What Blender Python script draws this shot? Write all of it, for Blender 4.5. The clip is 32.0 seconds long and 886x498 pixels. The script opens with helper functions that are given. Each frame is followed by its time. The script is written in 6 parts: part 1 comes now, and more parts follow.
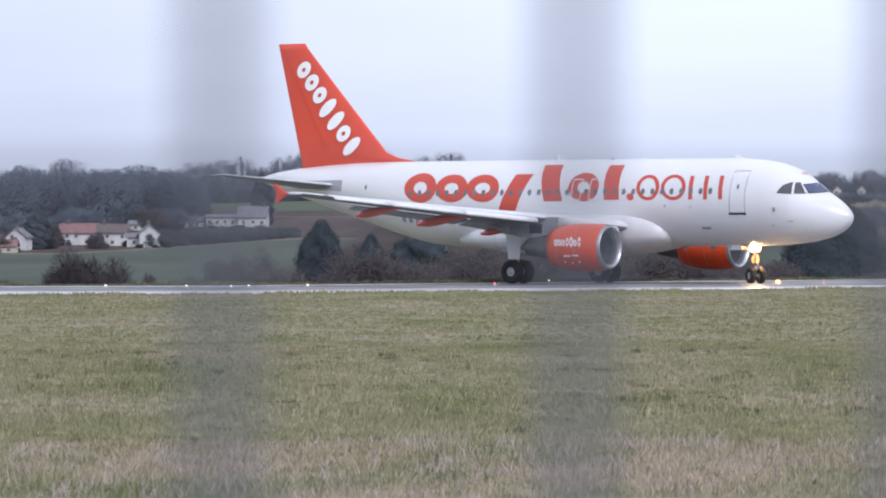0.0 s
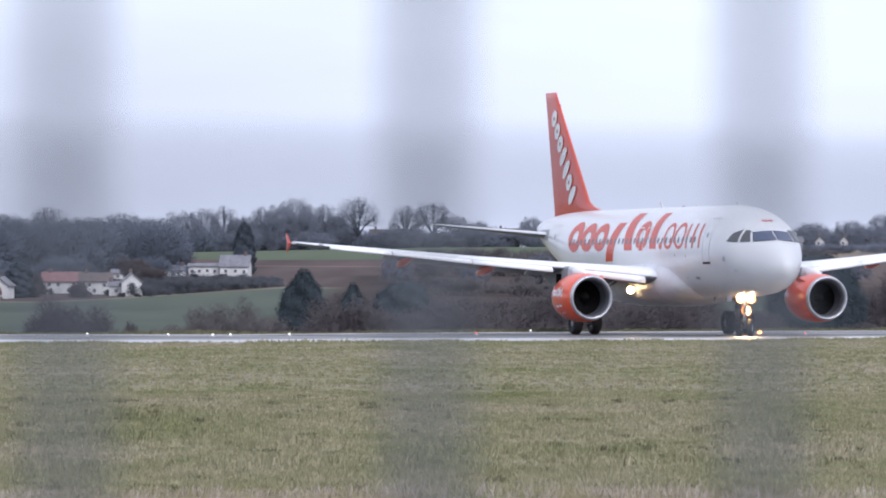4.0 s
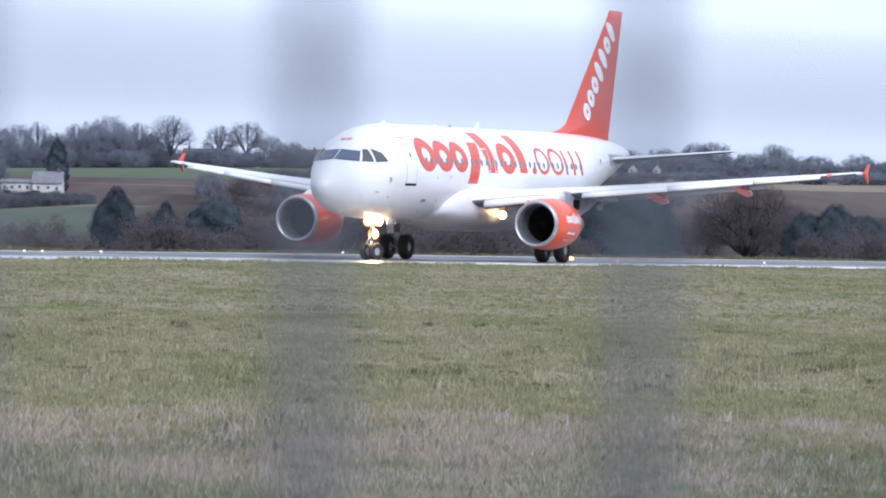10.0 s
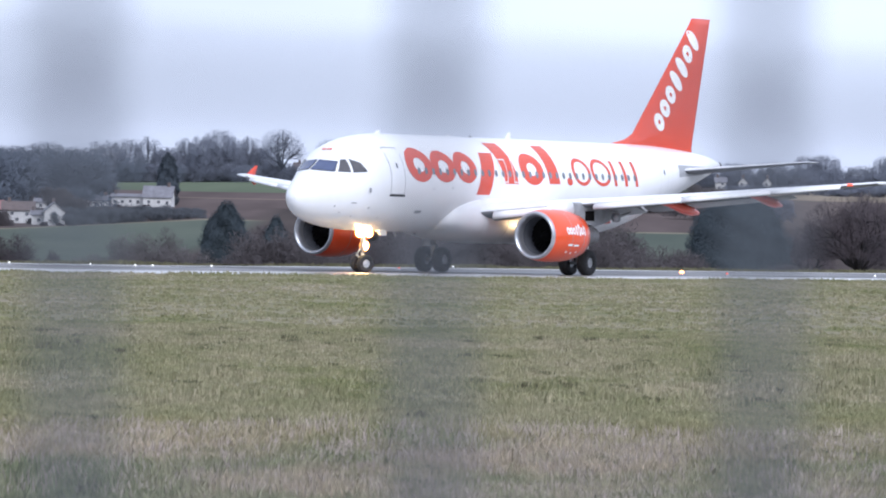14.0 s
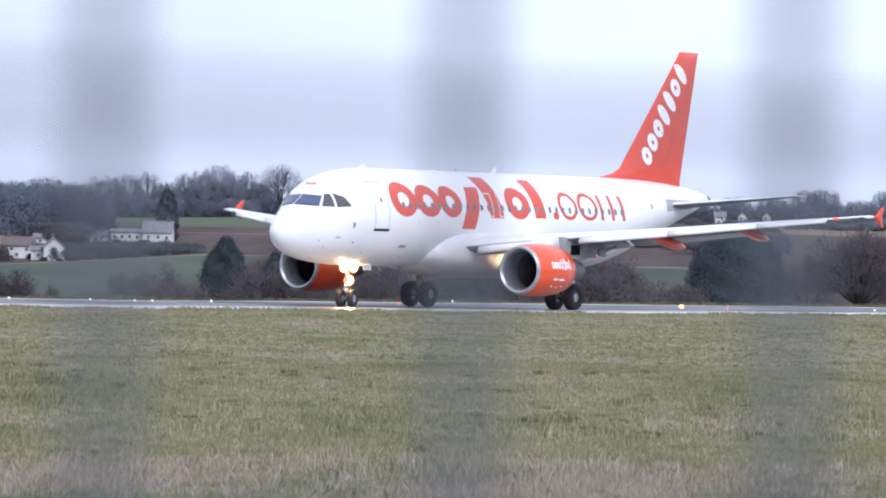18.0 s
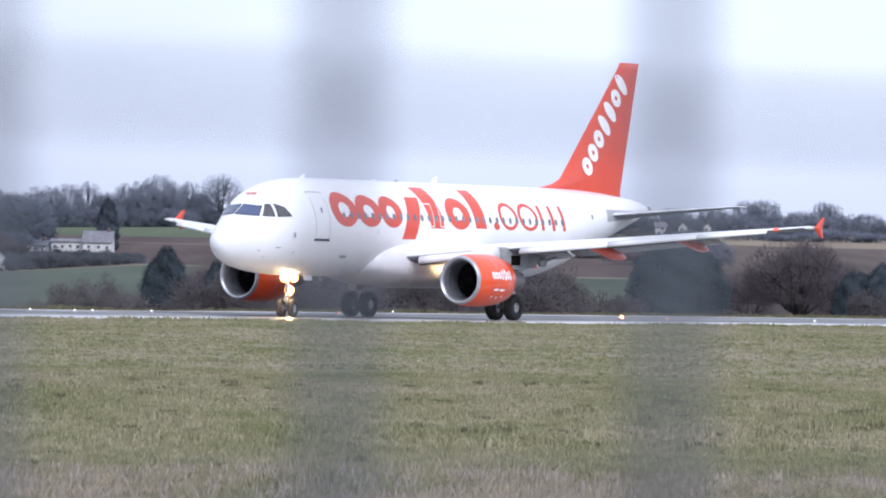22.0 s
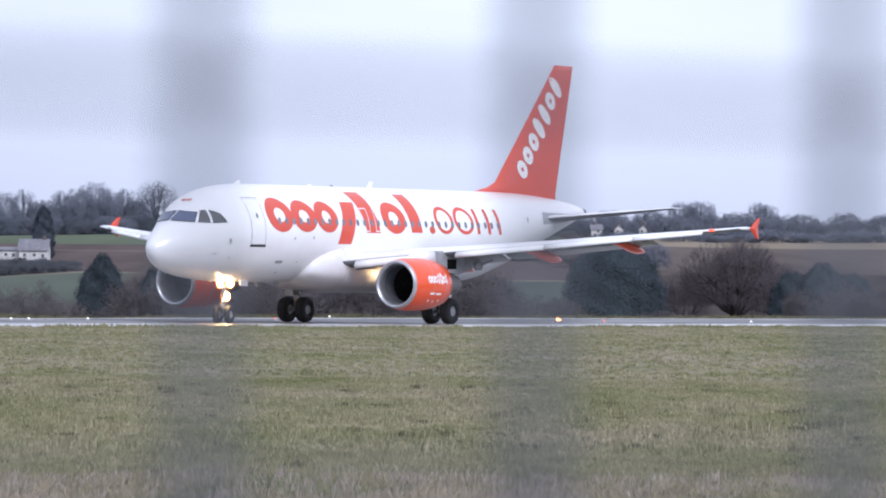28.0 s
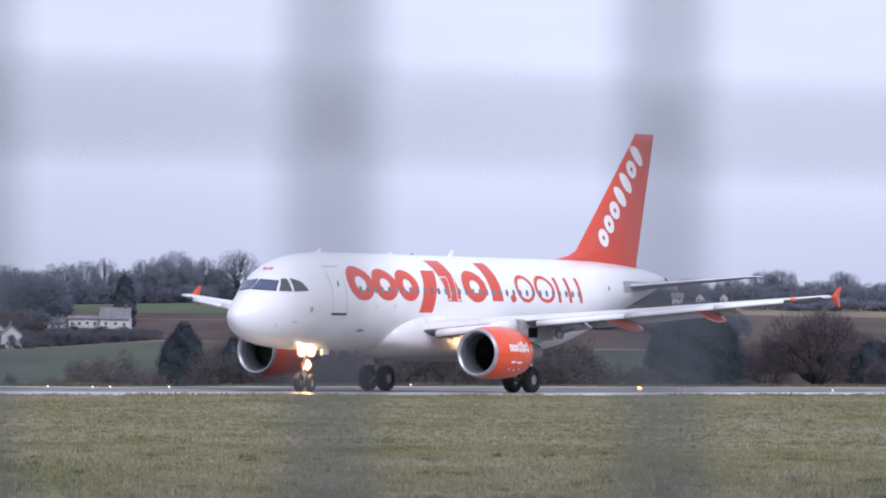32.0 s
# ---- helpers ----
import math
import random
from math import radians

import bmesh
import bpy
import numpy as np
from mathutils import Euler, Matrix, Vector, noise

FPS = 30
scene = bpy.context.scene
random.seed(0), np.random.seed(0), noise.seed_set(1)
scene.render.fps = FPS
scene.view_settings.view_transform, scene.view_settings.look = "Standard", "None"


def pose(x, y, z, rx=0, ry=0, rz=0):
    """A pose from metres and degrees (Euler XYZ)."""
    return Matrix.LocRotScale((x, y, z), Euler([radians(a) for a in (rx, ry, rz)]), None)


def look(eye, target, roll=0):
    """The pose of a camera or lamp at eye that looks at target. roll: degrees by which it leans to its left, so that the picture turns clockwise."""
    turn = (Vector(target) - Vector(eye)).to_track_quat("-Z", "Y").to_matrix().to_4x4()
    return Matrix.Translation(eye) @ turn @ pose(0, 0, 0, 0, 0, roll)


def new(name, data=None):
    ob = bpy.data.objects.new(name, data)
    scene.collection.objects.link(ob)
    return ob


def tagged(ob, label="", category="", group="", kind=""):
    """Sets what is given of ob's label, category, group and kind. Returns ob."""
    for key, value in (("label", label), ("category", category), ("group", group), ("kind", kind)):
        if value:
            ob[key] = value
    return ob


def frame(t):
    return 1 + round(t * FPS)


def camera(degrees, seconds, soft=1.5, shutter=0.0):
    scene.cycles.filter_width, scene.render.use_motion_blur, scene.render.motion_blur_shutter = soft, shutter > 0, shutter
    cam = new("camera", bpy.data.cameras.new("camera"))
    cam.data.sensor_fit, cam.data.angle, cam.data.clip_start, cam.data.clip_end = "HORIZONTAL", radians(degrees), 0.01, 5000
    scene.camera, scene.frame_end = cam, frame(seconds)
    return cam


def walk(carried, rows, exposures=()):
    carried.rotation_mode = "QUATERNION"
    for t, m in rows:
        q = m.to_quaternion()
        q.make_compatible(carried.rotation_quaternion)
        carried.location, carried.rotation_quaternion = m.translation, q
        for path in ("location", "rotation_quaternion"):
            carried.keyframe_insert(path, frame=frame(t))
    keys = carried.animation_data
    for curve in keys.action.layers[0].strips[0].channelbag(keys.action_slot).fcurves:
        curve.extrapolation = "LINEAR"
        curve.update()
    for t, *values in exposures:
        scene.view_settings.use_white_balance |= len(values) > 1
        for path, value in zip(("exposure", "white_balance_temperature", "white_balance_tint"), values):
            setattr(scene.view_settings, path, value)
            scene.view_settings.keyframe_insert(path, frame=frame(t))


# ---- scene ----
# ---------------------------------------------------------------- camera
# Rows: seconds, sideways metres, height, bearing and elevation in milliradians, roll in degrees.
CAM_ROWS = [
    (0, 0.0012, 1.9961, -25.866, -1.30, -0.06), (0.5, 0.0060, 1.9952, -24.419, -0.35, 0.01), (1, 0.0108, 1.9942, -22.980, 0.95, -0.08),
    (1.5, 0.0120, 1.9934, -22.537, 3.30, -0.03), (2, 0.0131, 1.9925, -22.283, 2.62, -0.08), (2.5, 0.0117, 1.9909, -26.218, 4.50, -0.11),
    (3, 0.0103, 1.9892, -33.438, 8.675, -0.07), (3.5, 0.0137, 1.9883, -32.404, 9.431, 0.10), (4, 0.0171, 1.9875, -22.670, 7.717, 0.13),
    (4.5, 0.0157, 1.9876, -12.620, 4.673, 0.36), (6.5, 0.0169, 1.9803, -2.965, -0.099, 0.63), (7, 0.0154, 1.9824, 0.991, -5.341, 0.84),
    (7.5, 0.0090, 1.9827, 2.495, -6.189, 0.95), (8, 0.0025, 1.9829, 1.422, -8.164, 1.00), (8.5, 0.0040, 1.9836, -2.655, -8.487, 0.96),
    (9, 0.0054, 1.9843, -0.936, -8.131, 1.18), (9.5, 0.0068, 1.9838, 3.457, -6.617, 1.20), (10, 0.0082, 1.9833, 11.375, -5.979, 1.20),
    (10.5, 0.0067, 1.9822, 12.312, -1.941, 1.15), (11, 0.0052, 1.9811, 4.752, 3.383, 1.08), (11.5, 0.0056, 1.9818, -2.916, 5.094, 1.27),
    (12, 0.0060, 1.9825, -6.434, -0.274, 1.36), (12.5, 0.0093, 1.9833, -8.803, -1.941, 1.24), (13, 0.0127, 1.9840, -9.077, -2.521, 1.33),
    (13.5, 0.0099, 1.9839, -8.845, -2.575, 1.23), (14, 0.0070, 1.9839, -8.603, -3.874, 1.10), (14.5, 0.0100, 1.9833, -8.423, -3.977, 1.23),
    (16.5, 0.0088, 1.9832, -6.615, 1.328, 1.08), (17, 0.0096, 1.9831, -6.986, 1.931, 1.09), (17.5, 0.0065, 1.9830, -6.987, 1.971, 1.09),
    (18, 0.0035, 1.9829, -8.631, 2.422, 1.03), (18.5, 0.0039, 1.9834, -9.103, 2.676, 1.13), (19, 0.0044, 1.9840, -10.765, 4.183, 0.94),
    (19.5, 0.0077, 1.9838, -11.434, 6.469, 0.86), (20, 0.0110, 1.9836, -10.923, 7.325, 0.78), (20.5, 0.0101, 1.9823, -5.366, 6.713, 0.93),
    (21, 0.0093, 1.9823, -0.619, 0.187, 1.31), (21.5, 0.0103, 1.9814, 1.501, 1.276, 0.91), (22, 0.0112, 1.9804, 2.079, 4.478, 1.10),
    (22.5, 0.0102, 1.9813, 1.384, 3.603, 1.09), (23, 0.0092, 1.9821, -0.009, 0.923, 0.83), (23.5, 0.0129, 1.9814, -0.897, 2.173, 0.66),
    (24, 0.0166, 1.9807, 0.636, 4.623, 0.43), (24.5, 0.0171, 1.9795, 1.039, 7.706, 0.46), (25, 0.0177, 1.9783, 3.610, 9.217, 0.29),
    (25.5, 0.0178, 1.9782, 7.595, 10.503, 0.45), (27.5, 0.0191, 1.9774, 12.313, 5.193, 0.57), (28, 0.0202, 1.9780, 13.630, 5.394, 0.51),
    (28.5, 0.0189, 1.9781, 12.111, 5.361, 0.66), (29, 0.0176, 1.9781, 11.128, 5.282, 0.63), (29.5, 0.0148, 1.9772, 8.225, 7.278, 0.47),
    (30, 0.0149, 1.9768, 6.870, 9.099, 0.43), (30.5, 0.0132, 1.9754, 5.624, 11.718, 0.40), (31, 0.0128, 1.9748, 1.829, 14.451, 0.62),
    (31.5, 0.0136, 1.9740, -1.118, 16.600, 0.48), (32, 0.0144, 1.9733, -1.131, 17.679, 0.50),
]
# Where the airliner's main gear stands: seconds, x, y, heading in degrees.
TAXI = [
    (0, -1.15, 265.0, -33.1), (0.5, -0.22, 264.8, -37.9), (1, 0.76, 264.10, -42.8), (1.5, 1.59, 262.92, -47.8),
    (2, 2.40, 261.69, -52.8), (2.5, 3.02, 260.55, -57.5), (3, 3.54, 259.59, -61.9), (3.5, 4.02, 258.79, -66.4),
    (4, 4.39, 258.04, -70.9), (4.5, 4.76, 257.15, -74.8), (5, 5.04, 256.19, -78.9), (5.5, 5.26, 255.11, -83.0),
    (6, 5.41, 254.38, -87.4), (6.5, 5.47, 254.06, -91.5), (7, 5.47, 253.63, -95.4), (7.5, 5.38, 253.21, -99.3),
    (8, 5.26, 252.39, -102.9), (8.5, 5.03, 250.96, -106.1), (9, 4.79, 249.24, -109.2), (9.5, 4.51, 247.56, -112.1),
    (10, 4.19, 246.29, -114.8), (10.5, 3.77, 245.48, -117.1), (11, 3.29, 244.84, -119.6), (11.5, 2.84, 244.06, -121.8),
    (12, 2.31, 243.21, -123.1), (12.5, 1.82, 242.48, -123.6), (13, 1.35, 241.93, -123.5), (13.5, 0.97, 241.71, -123.5),
    (14, 0.63, 241.40, -123.6), (14.5, 0.35, 241.21, -123.8), (15, 0.11, 241.12, -123.8), (15.5, 0.20, 241.01, -123.8),
    (16, 0.04, 240.75, -123.8),
]
cam = camera(9.169, 32.0, soft=1.95)
cam.data.dof.use_dof = True
cam.data.dof.focus_distance = 245.0
cam.data.dof.aperture_fstop = 16.5


def cam_pose(cx, cz, az, el, roll):
    eye = Vector((cx, 0.0, cz))
    return look(eye, eye + Vector((az / 1000, 1.0, el / 1000)) * 100, roll)


walk(cam, [(t, cam_pose(*row)) for t, *row in CAM_ROWS], [(0, 0.41, 6020, 17), (4.5, 0.45, 6000, 17), (7, 0.48, 5950, 17), (8, 0.38, 5400, 9), (9, 0.44, 5450, 10), (10, 0.5, 5750, 14), (11, 0.5, 5750, 13), (14, 0.49, 5820, 15), (19, 0.49, 5860, 16), (24, 0.48, 5930, 17), (28, 0.4, 5880, 18), (30, 0.36, 5960, 19), (32, 0.16, 5940, 21)])

# ---------------------------------------------------------------- sky and light
SUN_EL, SUN_AZ = radians(38), radians(156)
world = bpy.data.worlds.new("overcast_sky")
scene.world = world
world.use_nodes = True
wt = world.node_tree
wt.nodes.clear()
w_out = wt.nodes.new("ShaderNodeOutputWorld")
w_bg = wt.nodes.new("ShaderNodeBackground")
w_sky = wt.nodes.new("ShaderNodeTexSky")
w_sky.sky_type = "NISHITA"
w_sky.sun_disc = False
w_sky.sun_elevation, w_sky.sun_rotation = SUN_EL, SUN_AZ
w_sky.air_density, w_sky.dust_density = 1.0, 3.0
w_geo = wt.nodes.new("ShaderNodeTexCoord")
w_sep = wt.nodes.new("ShaderNodeSeparateXYZ")
w_ramp = wt.nodes.new("ShaderNodeValToRGB")
w_ramp.color_ramp.elements[0].position, w_ramp.color_ramp.elements[0].color = 0.0, (5.35, 5.8, 6.8, 1)
w_ramp.color_ramp.elements[1].position, w_ramp.color_ramp.elements[1].color = 0.05, (7.4, 8.05, 9.05, 1)
e = w_ramp.color_ramp.elements.new(1.0)
e.color = (8.2, 8.6, 9.4, 1)
w_map = wt.nodes.new("ShaderNodeMapping")
w_map.inputs["Scale"].default_value = (6.0, 6.0, 34.0)
w_noise = wt.nodes.new("ShaderNodeTexNoise")
w_noise.inputs["Scale"].default_value = 1.6
w_noise.inputs["Detail"].default_value = 4.0
w_mul = wt.nodes.new("ShaderNodeMapRange")
w_mul.inputs["From Min"].default_value, w_mul.inputs["From Max"].default_value = 0.3, 0.7
w_mul.inputs["To Min"].default_value, w_mul.inputs["To Max"].default_value = 0.94, 1.035
# heavier cloud over the western half of the sky
w_west = wt.nodes.new("ShaderNodeMapRange")
w_west.interpolation_type = "SMOOTHSTEP"
w_west.inputs["From Min"].default_value, w_west.inputs["From Max"].default_value = -0.12, 0.02
w_west.inputs["To Min"].default_value, w_west.inputs["To Max"].default_value = 0.87, 1.01
w_gloom = wt.nodes.new("ShaderNodeMath")
w_gloom.operation = "MULTIPLY"
w_cloud = wt.nodes.new("ShaderNodeVectorMath")
w_cloud.operation = "SCALE"
w_mix = wt.nodes.new("ShaderNodeMixRGB")
w_mix.inputs["Fac"].default_value = 0.93
wt.links.new(w_geo.outputs["Generated"], w_sep.inputs[0])
wt.links.new(w_geo.outputs["Generated"], w_map.inputs[0])
wt.links.new(w_map.outputs[0], w_noise.inputs["Vector"])
wt.links.new(w_noise.outputs["Fac"], w_mul.inputs["Value"])
wt.links.new(w_sep.outputs["Z"], w_ramp.inputs[0])
wt.links.new(w_ramp.outputs[0], w_cloud.inputs[0])
wt.links.new(w_sep.outputs["X"], w_west.inputs["Value"])
wt.links.new(w_mul.outputs[0], w_gloom.inputs[0])
wt.links.new(w_west.outputs[0], w_gloom.inputs[1])
wt.links.new(w_gloom.outputs[0], w_cloud.inputs["Scale"])
wt.links.new(w_sky.outputs[0], w_mix.inputs[1])
wt.links.new(w_cloud.outputs[0], w_mix.inputs[2])
wt.links.new(w_mix.outputs[0], w_bg.inputs["Color"])
w_bg.inputs["Strength"].default_value = 0.1
wt.links.new(w_bg.outputs[0], w_out.inputs[0])

sun_data = bpy.data.lights.new("sun", "SUN")
sun_data.energy, sun_data.angle, sun_data.color = 1.5, radians(25), (1.0, 0.97, 0.93)
sun = new("sun", sun_data)
sun.matrix_world = look((0, 0, 60), (math.sin(SUN_AZ) * -40, math.cos(SUN_AZ) * -40, 60 - 40 * math.tan(SUN_EL)))


# ---------------------------------------------------------------- materials
def material(name, color, rough=0.5, metal=0.0, var=0.12, scale=3.0, bump=0.0, bump_scale=40.0, spec=0.5, coat=0.0, color2=None, obj_random=0.0, island=0.0, stretch=(1, 1, 1), emit=0.0, thin=0.0):
    m = bpy.data.materials.new(name)
    m.use_nodes = True
    nt = m.node_tree
    b = nt.nodes["Principled BSDF"]
    b.inputs["Roughness"].default_value = rough
    b.inputs["Metallic"].default_value = metal
    b.inputs["Specular IOR Level"].default_value = spec
    b.inputs["Coat Weight"].default_value = coat
    b.inputs["Coat Roughness"].default_value = 0.14
    co = nt.nodes.new("ShaderNodeTexCoord")
    mp = nt.nodes.new("ShaderNodeMapping")
    mp.inputs["Scale"].default_value = stretch
    nt.links.new(co.outputs["Object"], mp.inputs[0])
    no = nt.nodes.new("ShaderNodeTexNoise")
    no.inputs["Scale"].default_value = scale
    no.inputs["Detail"].default_value = 6.0
    no.inputs["Roughness"].default_value = 0.65
    nt.links.new(mp.outputs[0], no.inputs["Vector"])
    ra = nt.nodes.new("ShaderNodeValToRGB")
    c2 = color2 or tuple(min(1, c * (1 + var)) for c in color)
    c1 = color if color2 else tuple(c * (1 - var) for c in color)
    ra.color_ramp.elements[0].position, ra.color_ramp.elements[0].color = 0.35, (*c1, 1)
    ra.color_ramp.elements[1].position, ra.color_ramp.elements[1].color = 0.65, (*c2, 1)
    nt.links.new(no.outputs["Fac"], ra.inputs[0])
    out = ra.outputs[0]
    for amount, kind in ((obj_random, "obj"), (island, "isl")):
        if amount:
            src = nt.nodes.new("ShaderNodeObjectInfo") if kind == "obj" else nt.nodes.new("ShaderNodeNewGeometry")
            mr = nt.nodes.new("ShaderNodeMapRange")
            mr.inputs["To Min"].default_value, mr.inputs["To Max"].default_value = 1 - amount, 1 + amount
            nt.links.new(src.outputs["Random" if kind == "obj" else "Random Per Island"], mr.inputs["Value"])
            vm = nt.nodes.new("ShaderNodeVectorMath")
            vm.operation = "SCALE"
            nt.links.new(out, vm.inputs[0])
            nt.links.new(mr.outputs[0], vm.inputs["Scale"])
            out = vm.outputs[0]
    nt.links.new(out, b.inputs["Base Color"])
    if bump:
        n2 = nt.nodes.new("ShaderNodeTexNoise")
        n2.inputs["Scale"].default_value = bump_scale
        n2.inputs["Detail"].default_value = 4.0
        nt.links.new(mp.outputs[0], n2.inputs["Vector"])
        bp = nt.nodes.new("ShaderNodeBump")
        bp.inputs["Strength"].default_value = bump
        bp.inputs["Distance"].default_value = 0.02
        nt.links.new(n2.outputs["Fac"], bp.inputs["Height"])
        nt.links.new(bp.outputs[0], b.inputs["Normal"])
    if thin:
        tr = nt.nodes.new("ShaderNodeBsdfTranslucent")
        mixer = nt.nodes.new("ShaderNodeMixShader")
        mixer.inputs[0].default_value = thin
        nt.links.new(out, tr.inputs["Color"])
        nt.links.new(b.outputs[0], mixer.inputs[1])
        nt.links.new(tr.outputs[0], mixer.inputs[2])
        nt.links.new(mixer.outputs[0], nt.nodes["Material Output"].inputs["Surface"])
    if emit:
        b.inputs["Emission Color"].default_value = (*color, 1)
        b.inputs["Emission Strength"].default_value = emit
    return m


M_WHITE = material("white_paint", (0.82, 0.83, 0.845), 0.28, var=0.025, scale=0.8, spec=0.5, coat=0.35)
M_BELLY = material("pale_grey_paint", (0.74, 0.75, 0.77), 0.35, var=0.06, scale=0.9, coat=0.2)
M_ORANGE = material("orange_paint", (0.77, 0.082, 0.016), 0.3, var=0.05, scale=0.8, coat=0.35)
M_FIN = material("deep_orange_paint", (0.67, 0.070, 0.03), 0.3, var=0.05, scale=0.8, coat=0.35)
M_LIVERY = material("orange_livery", (0.64, 0.068, 0.03), 0.32, var=0.05, scale=1.2, coat=0.2)
M_MARK = material("white_livery", (0.90, 0.90, 0.90), 0.35, var=0.03, coat=0.2)
M_GREYWING = material("grey_wing_paint", (0.74, 0.76, 0.78), 0.38, var=0.08, scale=1.4)
# shade under wings, slats and tailplane, put into a darker grey
M_UNDERSHADE = material("shade_grey_underside", (0.17, 0.18, 0.20), 0.5, var=0.15, scale=1.0)
M_PYLON = material("grey_pylon_paint", (0.25, 0.255, 0.27), 0.5, var=0.2, scale=2.0)
M_FLAP = material("mid_grey_flap_paint", (0.36, 0.37, 0.39), 0.45, var=0.12, scale=1.2)
M_SLAT = material("white_slat_paint", (0.83, 0.84, 0.85), 0.3, var=0.04, scale=1.0, coat=0.2)
M_LIP = material("polished_aluminium", (0.50, 0.51, 0.54), 0.38, metal=0.85, var=0.12, scale=2.5)
M_STEEL = material("grey_gear_steel", (0.42, 0.43, 0.44), 0.42, metal=0.4, var=0.15, scale=6)
M_DARK = material("dark_metal", (0.009, 0.0085, 0.009), 0.8, spec=0.05, metal=0.0, var=0.3, scale=5)
M_NOZZLE = material("burnt_titanium", (0.17, 0.165, 0.17), 0.5, metal=0.6, var=0.25, scale=4)
M_RUBBER = material("tyre_rubber", (0.022, 0.022, 0.024), 0.75, var=0.3, scale=8, bump=0.2)
M_RIM = material("pale_wheel_rim", (0.50, 0.51, 0.52), 0.4, metal=0.5, var=0.1, scale=8)
M_GLASS = material("cockpit_glass", (0.045, 0.055, 0.075), 0.06, var=0.2, spec=0.8)
# the front panes' sky reflection is put into a bluer base colour
M_GLASS_FRONT = material("sky_reflection_cockpit_glass", (0.06, 0.082, 0.165), 0.08, var=0.15, spec=0.8)
M_GLASS_SIDE = material("brown_grey_cockpit_glass", (0.075, 0.072, 0.078), 0.08, var=0.15, spec=0.8)
M_PANE = material("cabin_window_glass", (0.17, 0.185, 0.215), 0.15, var=0.25, scale=2.0, spec=0.6)
M_DUCT = material("grey_duct_lining", (0.10, 0.105, 0.12), 0.5, metal=0.1, var=0.15, scale=3)
# orange glow for the halo round the nose lamps
M_HALO = material("lamp_halo_glow", (1.0, 0.36, 0.08), 0.3, var=0.01, emit=1.6)
M_SEAM = material("grey_seam", (0.30, 0.31, 0.33), 0.5, var=0.1)
M_LAMP = material("warm_lamp_glass", (1.0, 0.62, 0.24), 0.2, var=0.01, emit=500.0)
M_LAMP2 = material("warm_landing_lamp", (1.0, 0.66, 0.3), 0.2, var=0.01, emit=12.0)
M_NAVRED = material("red_lamp", (1.0, 0.10, 0.05), 0.2, var=0.01, emit=1.2)
M_EDGELAMP = material("white_edge_lamp", (1.0, 0.97, 0.9), 0.3, var=0.01, emit=1.2)
M_AMBER = material("amber_edge_lamp", (1.0, 0.30, 0.07), 0.3, var=0.01, emit=11.0)
M_WIRE = material("green_grey_coated_wire", (0.062, 0.072, 0.086), 0.6, var=0.2, scale=30, bump=0.2, bump_scale=200)
M_OAK = material("dense_brown_twigs", (0.066, 0.055, 0.061), 0.95, var=0.15, scale=0.6, island=0.1, thin=0.35)
M_OAKTWIG = material("brown_oak_twigs", (0.097, 0.080, 0.088), 0.95, var=0.15, scale=0.6, island=0.1, thin=0.35)
M_OAKBARK = material("dark_wet_oak_bark", (0.034, 0.03, 0.034), 0.9, var=0.25, scale=1.5, bump=0.4)
M_SCRUB = material("thin_brown_twigs", (0.132, 0.122, 0.125), 0.95, var=0.2, scale=0.2, island=0.1, thin=0.4)
M_TAIL = material("dull_grey_paint", (0.62, 0.64, 0.67), 0.45, var=0.12, scale=1.0)
# sky sheen on the wet runway edge, put into a paler colour
M_SHEEN = material("painted_wet_sheen", (0.25, 0.25, 0.25), 0.28, spec=0.3, color2=(0.38, 0.375, 0.36), scale=0.3, bump=0.1, bump_scale=8.0, stretch=(1, 0.3, 1))
M_BARK = material("winter_bark", (0.10, 0.092, 0.09), 0.9, var=0.3, scale=1.5, bump=0.5, obj_random=0.15)
# distance haze is tinted into the twig colours, paler and bluer
M_TWIG = material("haze_tinted_twigs", (0.195, 0.214, 0.262), 0.95, var=0.1, scale=0.3, obj_random=0.1, island=0.06, thin=0.4)
M_WOOD = material("haze_tinted_wood", (0.15, 0.174, 0.214), 0.95, var=0.2, scale=0.03, island=0.05, thin=0.45)
M_SHRUB = material("brown_hedge_twigs", (0.108, 0.096, 0.101), 0.95, var=0.2, scale=0.2, obj_random=0.1, island=0.08, thin=0.4)
# leaf, needle and far hedge colours carry the distance haze too
M_IVY = material("dark_hedge_leaves", (0.0744, 0.0912, 0.1032), 0.95, var=0.2, scale=0.3, island=0.08, spec=0.1, thin=0.35)
M_CONIFER = material("conifer_needles", (0.072, 0.090, 0.104), 0.95, var=0.2, scale=0.3, obj_random=0.1, island=0.08, spec=0.05, thin=0.35)
M_HEDGE = material("haze_tinted_hedge_twigs", (0.098, 0.108, 0.124), 0.95, var=0.2, scale=0.2, island=0.06, thin=0.4)
M_FARCONIFER = material("haze_tinted_conifer", (0.100, 0.120, 0.142), 0.95, var=0.15, scale=0.3, island=0.06, spec=0.05, thin=0.35)
M_RENDER = material("white_house_render", (0.54, 0.54, 0.53), 0.8, var=0.16, scale=0.4, bump=0.2)
M_CREAM = material("cream_house_render", (0.44, 0.41, 0.34), 0.8, var=0.08, scale=0.4, bump=0.2)
M_REDROOF = material("red_clay_tiles", (0.22, 0.118, 0.115), 0.8, var=0.2, scale=0.7, bump=0.4)
M_SLATE = material("grey_slate_tiles", (0.17, 0.17, 0.19), 0.7, var=0.2, scale=0.7, bump=0.4)
M_BROWNROOF = material("brown_tiles", (0.12, 0.095, 0.09), 0.8, var=0.2, scale=0.7, bump=0.4)
